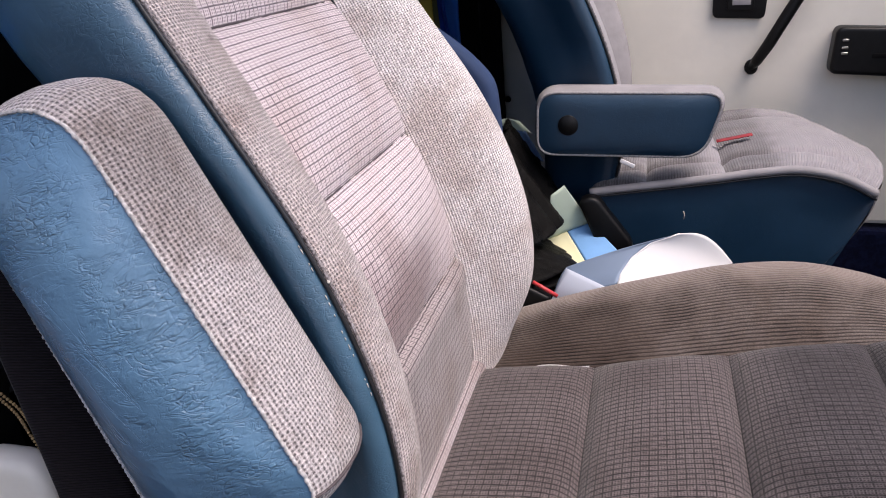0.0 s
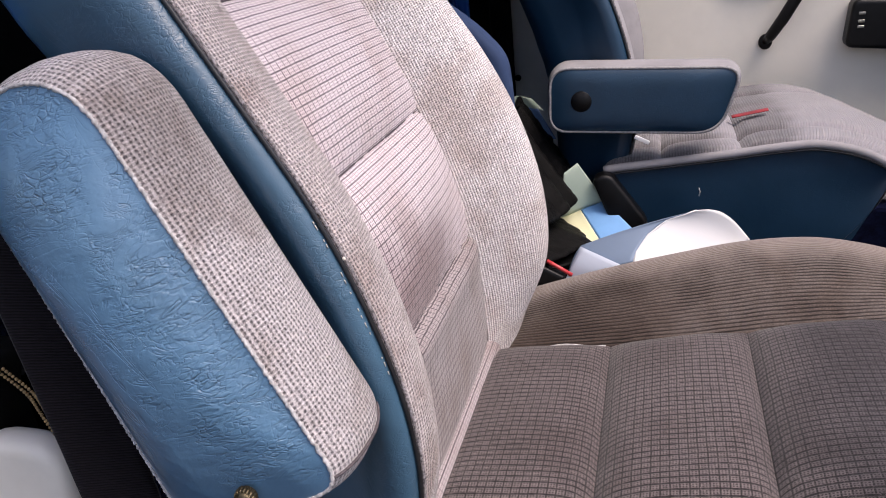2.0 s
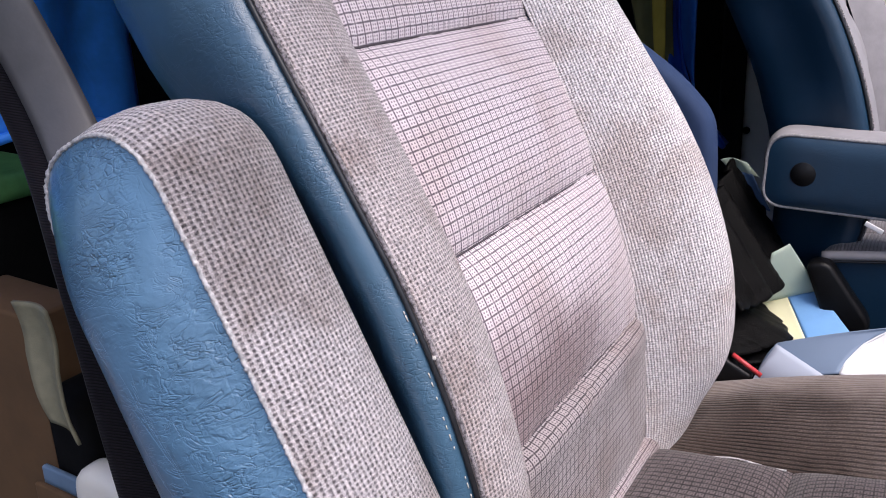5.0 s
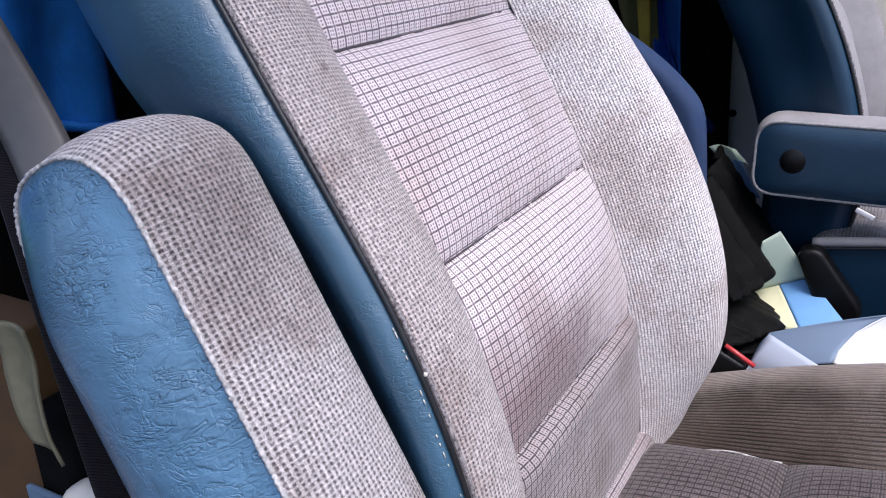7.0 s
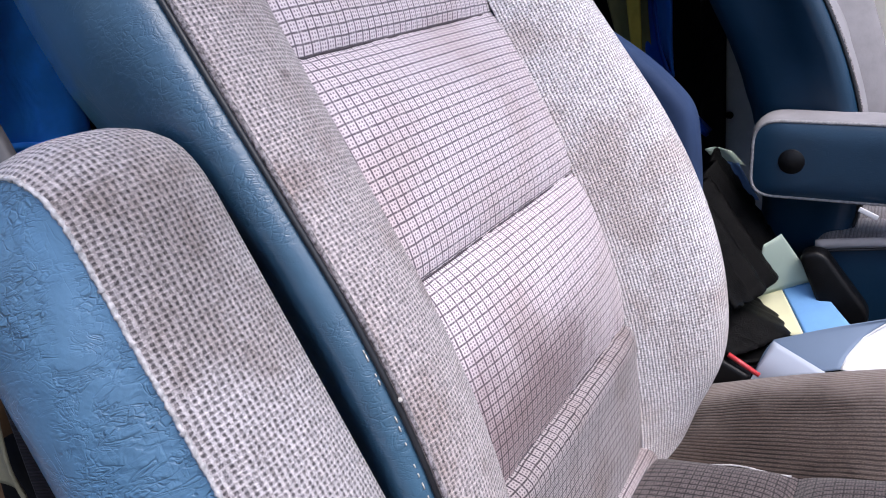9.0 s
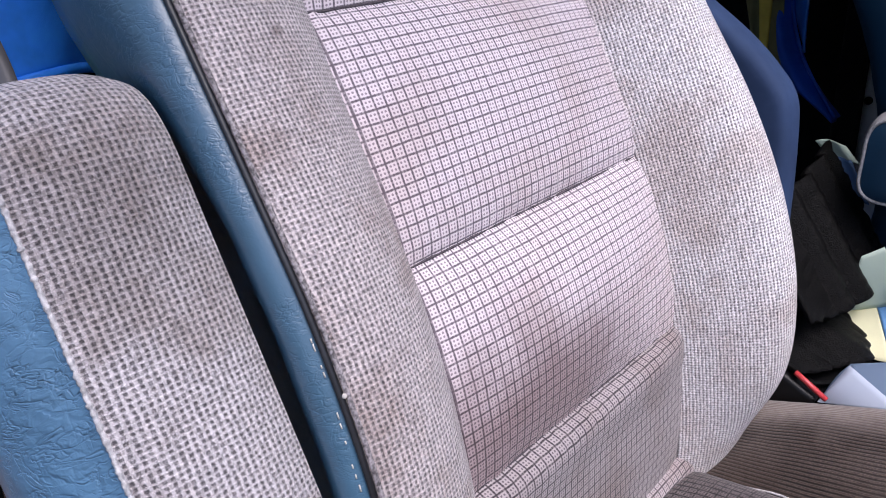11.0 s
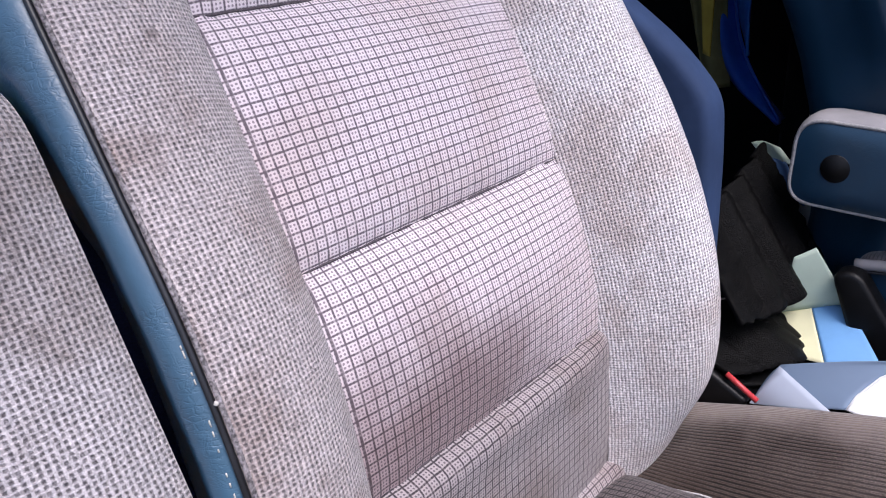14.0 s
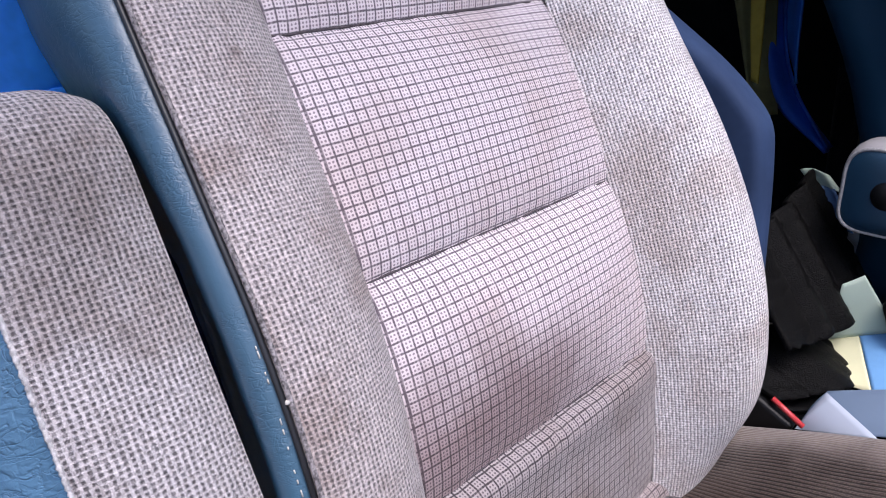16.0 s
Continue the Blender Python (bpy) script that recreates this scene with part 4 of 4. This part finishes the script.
def map_leaf(name, mat, a, b, c, d):
    """A printed page between four corners, slightly wavy."""
    rows = []
    for i in range(13):
        v = i / 12
        row = []
        for j in range(13):
            u = j / 12
            p = (Vector(a) * (1 - u) + Vector(b) * u) * (1 - v) + (Vector(d) * (1 - u) + Vector(c) * u) * v
            p.z += 0.002 * math.sin(45 * p.x + 30 * p.y)
            row.append(p)
        rows.append(row)
    part(name, sheet(rows, thick=0.001), mat, road_map)


map_leaf("blue_page", MAP_BLUE, (-0.086, 1.180, 0.504), (-0.030, 1.186, 0.515), (-0.088, 1.248, 0.548), (-0.1245, 1.241, 0.538))
map_leaf("cream_page", MAP_CREAM, (-0.124, 1.180, 0.504), (-0.0865, 1.180, 0.504), (-0.125, 1.241, 0.538), (-0.157, 1.229, 0.527))
map_leaf("green_page", MAP_GREEN, (-0.157, 1.2295, 0.5275), (-0.088, 1.2485, 0.5485), (-0.129, 1.232, 0.616), (-0.148, 1.222, 0.604))
part("red_tab", box((-0.090, 1.243, 0.546), (-0.082, 1.249, 0.551), 0.001), RED, road_map, "small red tab")
SCRAP_BLUE = plain("dull_blue_print", (0.09, 0.17, 0.33), 0.6, var=0.08, scale=14)
scrap = thing("paper_scrap", "pale paper scrap with a blue lower half tucked behind the mat", "paper", (-0.21, 1.3, 0.69))
part("scrap", sheet([[(-0.246 + 0.036 * j / 6 + 0.020 * i / 10, 1.318 + 0.003 * math.sin(j), 0.700 - 0.020 * i / 10 - 0.004 * (j / 6 - 0.5) ** 2 * 4) for j in range(7)] for i in range(11)], thick=0.001), MAP_GREEN, scrap)
part("stripe", sheet([[(-0.222 + 0.022 * j / 4 + 0.030 * i / 10, 1.3165 + 0.003 * math.sin(j), 0.681 - 0.050 * i / 10) for j in range(5)] for i in range(11)], thick=0.001), SCRAP_BLUE, scrap)

curl = thing("paper_sheet", "loosely curled white sheet of paper with a pale blue side", "paper", (0, 1.12, 0.5))
def strip(lower, upper, n, m, bow=0.0, lift=0.0):
    """A bent page between two edge curves, each given by a few points."""
    def along(pts, f):
        q = f * (len(pts) - 1)
        return Vector([float(spline(list(range(len(pts))), [p[k] for p in pts], q)) for k in range(3)])
    rows = []
    for i in range(m + 1):
        v = i / m
        rows.append([along(lower, j / n) * (1 - v) + along(upper, j / n) * v + Vector((0, -bow, 0.5 * bow + lift * (j / n) ** 2)) * math.sin(math.pi * v) for j in range(n + 1)])
    return sheet(rows, thick=0.0008)


rim = [(-0.038, 1.074, 0.522), (-0.034, 1.086, 0.533), (-0.020, 1.106, 0.550), (0.005, 1.122, 0.567), (0.044, 1.130, 0.580)]
part("turned_corner", strip([(-0.130, 1.085, 0.486), (-0.126, 1.091, 0.502), (-0.120, 1.098, 0.518), (-0.112, 1.104, 0.531)], rim, 20, 14, 0.003, 0.003), PAPER_BLUE, curl, "pale blue underside")
part("folded_tip", sheet([[Vector((-0.131, 1.082, 0.487)) * (1 - i / 8) + (Vector((-0.1115, 1.099, 0.5315)) * (1 - j / 8) + Vector((-0.048, 1.071, 0.515)) * (j / 8)) * (i / 8) + Vector((0, -0.004, 0.002)) * math.sin(math.pi * i / 8) for j in range(9)] for i in range(9)], thick=0.0008), PAPER_PALE, curl, "pale folded tip")
part("page", strip(rim, [(0.050, 1.100, 0.495), (0.080, 1.120, 0.500), (0.100, 1.135, 0.508), (0.112, 1.150, 0.518), (0.120, 1.160, 0.528)], 24, 18, 0.0, 0.017), PAPER, curl)
part("page_edge", tube(rim, 0.0012, 6), PAPER, curl)
buckle = thing("belt_buckle", "black seat belt buckle with a red release edge", "buckle", (-0.16, 1.09, 0.44))
bm = box((-0.034, -0.016, -0.035), (0.020, 0.016, 0.030), 0.006, 3)
bm.transform(Matrix.Translation((-0.160, 1.083, 0.478)) @ Matrix.Rotation(radians(25), 4, "Y"))
part("housing", bm, BLACK_PLASTIC, buckle)
part("release_edge", tube([(-0.156, 1.072, 0.519), (-0.140, 1.072, 0.510), (-0.121, 1.072, 0.499)], 0.0030, 6), RED, buckle, "red plastic release edge")

# ---- behind the seats ----
TAN = plain("tan_cord", (0.30, 0.20, 0.09), 0.7, var=0.3, scale=200)
belt = thing("seat_belt", "black ribbed seat belt webbing hanging beside the seat", "seat belt", (-0.41, 0.42, 0.5))
mid = [(-0.357, 0.425, 0.40), (-0.387, 0.425, 0.55), (-0.411, 0.425, 0.68), (-0.450, 0.438, 0.79), (-0.520, 0.468, 0.88), (-0.572, 0.455, 1.00), (-0.640, 0.440, 1.15), (-0.710, 0.425, 1.30)]
rows = []
for i in range(71):
    f = i / 70 * (len(mid) - 1)
    xs = range(len(mid))
    c = Vector([float(spline(list(xs), [m[k] for m in mid], f)) for k in range(3)])
    d = Vector((0.78, 0.62, 0.0)).normalized()
    rows.append([c + d * (-0.0245 + 0.049 * j / 8) for j in range(9)])
part("webbing", sheet(rows, thick=0.0018), WEBBING, belt)
for s in (0, 8):
    part("selvedge", tube([r[s] for r in rows], 0.0011, 5), BLACK_PIPE, belt, "stitched webbing edge")


# smooth grey strip over the upper part of the belt
d = Vector((0.78, 0.62, 0.0)).normalized()
face = Vector((0.62, -0.78, 0.0)).normalized()
rows = []
for i in range(34, 71):
    c = Vector([float(spline(list(range(len(mid))), [p[k] for p in mid], i / 70 * (len(mid) - 1))) for k in range(3)])
    rows.append([c + face * 0.004 + d * (-0.006 + 0.042 * j / 6) + face * 0.004 * math.sin(math.pi * j / 6) for j in range(7)])
part("grey_strip", sheet(rows, thick=0.0015), plain("strip_grey", (0.080, 0.074, 0.074), 0.45, var=0.15, scale=20), belt, "smooth grey strip along the upper belt")


def draped(name, label, category, origin, f, mat, nu=40, nv=40, thick=0.004, pname="cloth"):
    th = thing(name, label, category, origin)
    part(pname, sheet([[f(j / nu, i / nv) for j in range(nu + 1)] for i in range(nv + 1)], thick=thick), mat, th)
    return th


jacket = draped("blue_jacket", "bright blue nylon jacket hanging behind the seat", "jacket", (-0.8, 0.6, 0.8),
       lambda u, v: (-0.80 - 0.06 * u ** 2 + 0.018 * math.sin(9 * u + 4 * v) + 0.010 * math.sin(21 * u), 0.34 + 0.47 * u + 0.01 * math.sin(6 * v), 0.80 + 0.62 * v + 0.012 * math.sin(11 * u)), BRIGHT_BLUE, pname="body")
hem = [(-0.80 - 0.06 * u ** 2 + 0.018 * math.sin(9 * u) + 0.010 * math.sin(21 * u) + 0.004, 0.34 + 0.47 * u, 0.803 + 0.012 * math.sin(11 * u)) for u in [k / 40 for k in range(41)]]
part("hem", tube(hem, 0.006, 8), BRIGHT_BLUE, jacket, "rolled hem")
box_green = thing("storage_crate", "black crate with a green lid behind the seat", "crate", (-0.85, 0.55, 0.0))
part("body", box((-1.25, 0.30, 0.0), (-0.86, 0.70, 0.73), 0.02, 3), plain("black_crate", (0.004, 0.004, 0.004), 0.8, spec=0.1), box_green)
part("lid", box((-1.27, 0.29, 0.732), (-0.85, 0.71, 0.762), 0.012, 3), plain("green_plastic", (0.10, 0.28, 0.09), 0.5), box_green, "green lid")
cover = thing("wheel_arch_cover", "smooth cream plastic moulding behind the seat", "cover", (-0.51, 0.48, 0.0))
part("moulding", prism(rounded([(-0.556, 0.0), (-0.470, 0.0), (-0.470, 0.598), (-0.556, 0.598)], [0.004, 0.004, 0.040, 0.030], 8), "y", 0.455, 0.487, 0.014, 4), CREAM_TRIM, cover)
carton = thing("cardboard_box", "brown cardboard box behind the seat", "box", (-0.68, 0.45, 0.0))
part("carton", box((-0.74, 0.488, 0.0), (-0.622, 0.545, 0.700), 0.004), CARD, carton)
board = thing("plywood_board", "brown plywood board standing behind the seats", "board", (-0.93, 0.34, 0.0))
part("board", box((-0.955, 0.12, 0.0), (-0.925, 0.56, 0.565), 0.003), PLY, board)
card = thing("card_sheet", "brown and blue card offcuts stacked beside the cream moulding", "card", (-0.585, 0.48, 0.0))
part("brown_card", box((-0.616, 0.460, 0.0), (-0.556, 0.466, 0.556), 0.002), CARD, card, "brown card")
part("blue_card", box((-0.616, 0.469, 0.0), (-0.556, 0.475, 0.568), 0.002), SLATE, card, "slate blue card")
hang = thing("pull_strap", "pale cream strap end hanging in the dark behind the belt", "strap", (-0.56, 0.462, 0.66))
rows = []
for i in range(25):
    q = i / 24
    mid_x = -0.569 + 0.0015 * math.sin(5 * q) + 0.019 * max(0.0, q - 0.45) / 0.55
    half_w = 0.0215 - 0.005 * q
    rows.append([(mid_x + half_w * w, 0.462 + 0.004 * math.cos(2 * w) + 0.003 * math.sin(6 * q), 0.735 - 0.108 * q - 0.006 * w * q) for w in [-1 + j / 4 for j in range(9)]])
part("strap", sheet(rows, thick=0.003), STRAP_CREAM, hang)
# Added dark block: keeps the gap before the cardboard box black.
filler = thing("dark_filler", "added dark block filling the black gap by the cardboard box", "bag", (-0.59, 0.52, 0.0))
part("body", box((-0.617, 0.479, 0.0), (-0.562, 0.565, 0.640), 0.018, 4), DARK_TRIM, filler)
can = thing("metal_canister", "shiny metal canister beside the cardboard box", "canister", (-0.598, 0.430, 0.0))
bm = bmesh.new()
bmesh.ops.create_cone(bm, cap_ends=True, segments=24, radius1=0.020, radius2=0.020, depth=0.505, matrix=Matrix.Translation((-0.598, 0.430, 0.2525)))
bmesh.ops.bevel(bm, geom=[e for e in bm.edges if abs(e.verts[0].co.z - e.verts[1].co.z) < 0.001 and e.verts[0].co.z > 0.4], offset=0.004, segments=3, affect="EDGES")
part("body", bm, STEEL, can)

def between(left, right, wave, deep):
    """A hanging cloth between two edge curves given from the top down."""
    def at(pts, v):
        q = v * (len(pts) - 1)
        return [float(spline(list(range(len(pts))), [p[k] for p in pts], q)) for k in range(3)]

    def f(u, v):
        a, b = at(left, v), at(right, v)
        p = [a[k] + (b[k] - a[k]) * u for k in range(3)]
        return (p[0], p[1] + deep * math.sin(wave * u + 1.5 * v), p[2])
    return f


curtain = draped("blue_curtain", "royal blue cloth gathered beside the passenger seat belt", "curtain", (-0.42, 1.62, 0.65),
                 between([(-0.56, 1.62, 1.30), (-0.50, 1.62, 1.00), (-0.448, 1.62, 0.824), (-0.399, 1.62, 0.701), (-0.309, 1.63, 0.640)],
                         [(-0.43, 1.62, 1.30), (-0.41, 1.62, 1.00), (-0.396, 1.62, 0.830), (-0.366, 1.62, 0.740), (-0.303, 1.62, 0.652)], 9.0, 0.012), ROYAL_BLUE)
# Light on the curtain's edge, painted as a strip of paler cloth.
part("sunlit_fold", sheet([[between([(-0.432, 1.618, 1.30), (-0.412, 1.618, 1.00), (-0.398, 1.618, 0.830), (-0.368, 1.618, 0.742)],
                                    [(-0.37, 1.60, 1.30), (-0.37, 1.60, 1.00), (-0.366, 1.60, 0.830), (-0.364, 1.61, 0.745)], 4.0, 0.006)(j / 10, i / 30) for j in range(11)] for i in range(31)], thick=0.003), LIT_FOLD_BLUE, curtain, "curtain fold painted paler for the light on it")
draped("yellow_strap", "faded yellow webbing strap hanging in the back", "strap", (-0.42, 1.55, 0.75),
       between([(-0.462, 1.55, 1.30), (-0.433, 1.55, 0.90), (-0.414, 1.55, 0.751)], [(-0.440, 1.55, 1.30), (-0.409, 1.55, 0.90), (-0.401, 1.55, 0.748)], 3.0, 0.002), YELLOW, 6, 30, 0.003, "webbing")
draped("olive_bag", "olive canvas bag hanging in the dark back of the van", "bag", (-0.45, 1.60, 0.70),
       between([(-0.56, 1.60, 1.30), (-0.50, 1.60, 0.95), (-0.463, 1.60, 0.80), (-0.430, 1.60, 0.69)], [(-0.43, 1.61, 1.30), (-0.42, 1.61, 0.95), (-0.410, 1.61, 0.80), (-0.392, 1.61, 0.69)], 6.0, 0.010), OLIVE)
draped("seat_belt", "black passenger seat belt webbing", "seat belt", (-0.33, 1.8, 0.5),
       lambda u, v: (-0.325 - 0.05 * v + 0.049 * (u - 0.5), 1.815 - 0.01 * u, 0.30 + 1.2 * v), WEBBING, 6, 30, 0.002, "webbing")

# dark holdall behind the near seat, its edge piped with a beaded cord
hold = thing("holdall_bag", "dark canvas holdall with a beaded tan cord along its edge", "bag", (-0.52, 0.52, 0.0))
part("bag_body", prism(rounded([(-0.474, 0.0), (-0.435, 0.0), (-0.435, 0.60), (-0.52, 0.66), (-0.506, 0.632), (-0.482, 0.585)], [0.01, 0.01, 0.03, 0.02, 0.01, 0.03], 5), "y", 0.484, 0.52, 0.01, 3), DARK_TRIM, hold)
path = [(-0.53, 0.482, 0.650), (-0.506, 0.480, 0.632), (-0.494, 0.478, 0.612), (-0.482, 0.478, 0.585), (-0.477, 0.478, 0.555), (-0.474, 0.478, 0.50)]
beads = bmesh.new()
for i in range(46):
    q = i / 45 * (len(path) - 1)
    at = Vector([float(spline(list(range(len(path))), [p[k] for p in path], q)) for k in range(3)])
    for w in (-1, 1):
        bmesh.ops.create_icosphere(beads, subdivisions=1, radius=0.0017, matrix=Matrix.Translation(at + Vector((0.0026 * w, 0, 0.0016 * w))))
part("beaded_cord", beads, TAN, hold, "tan beaded cord")
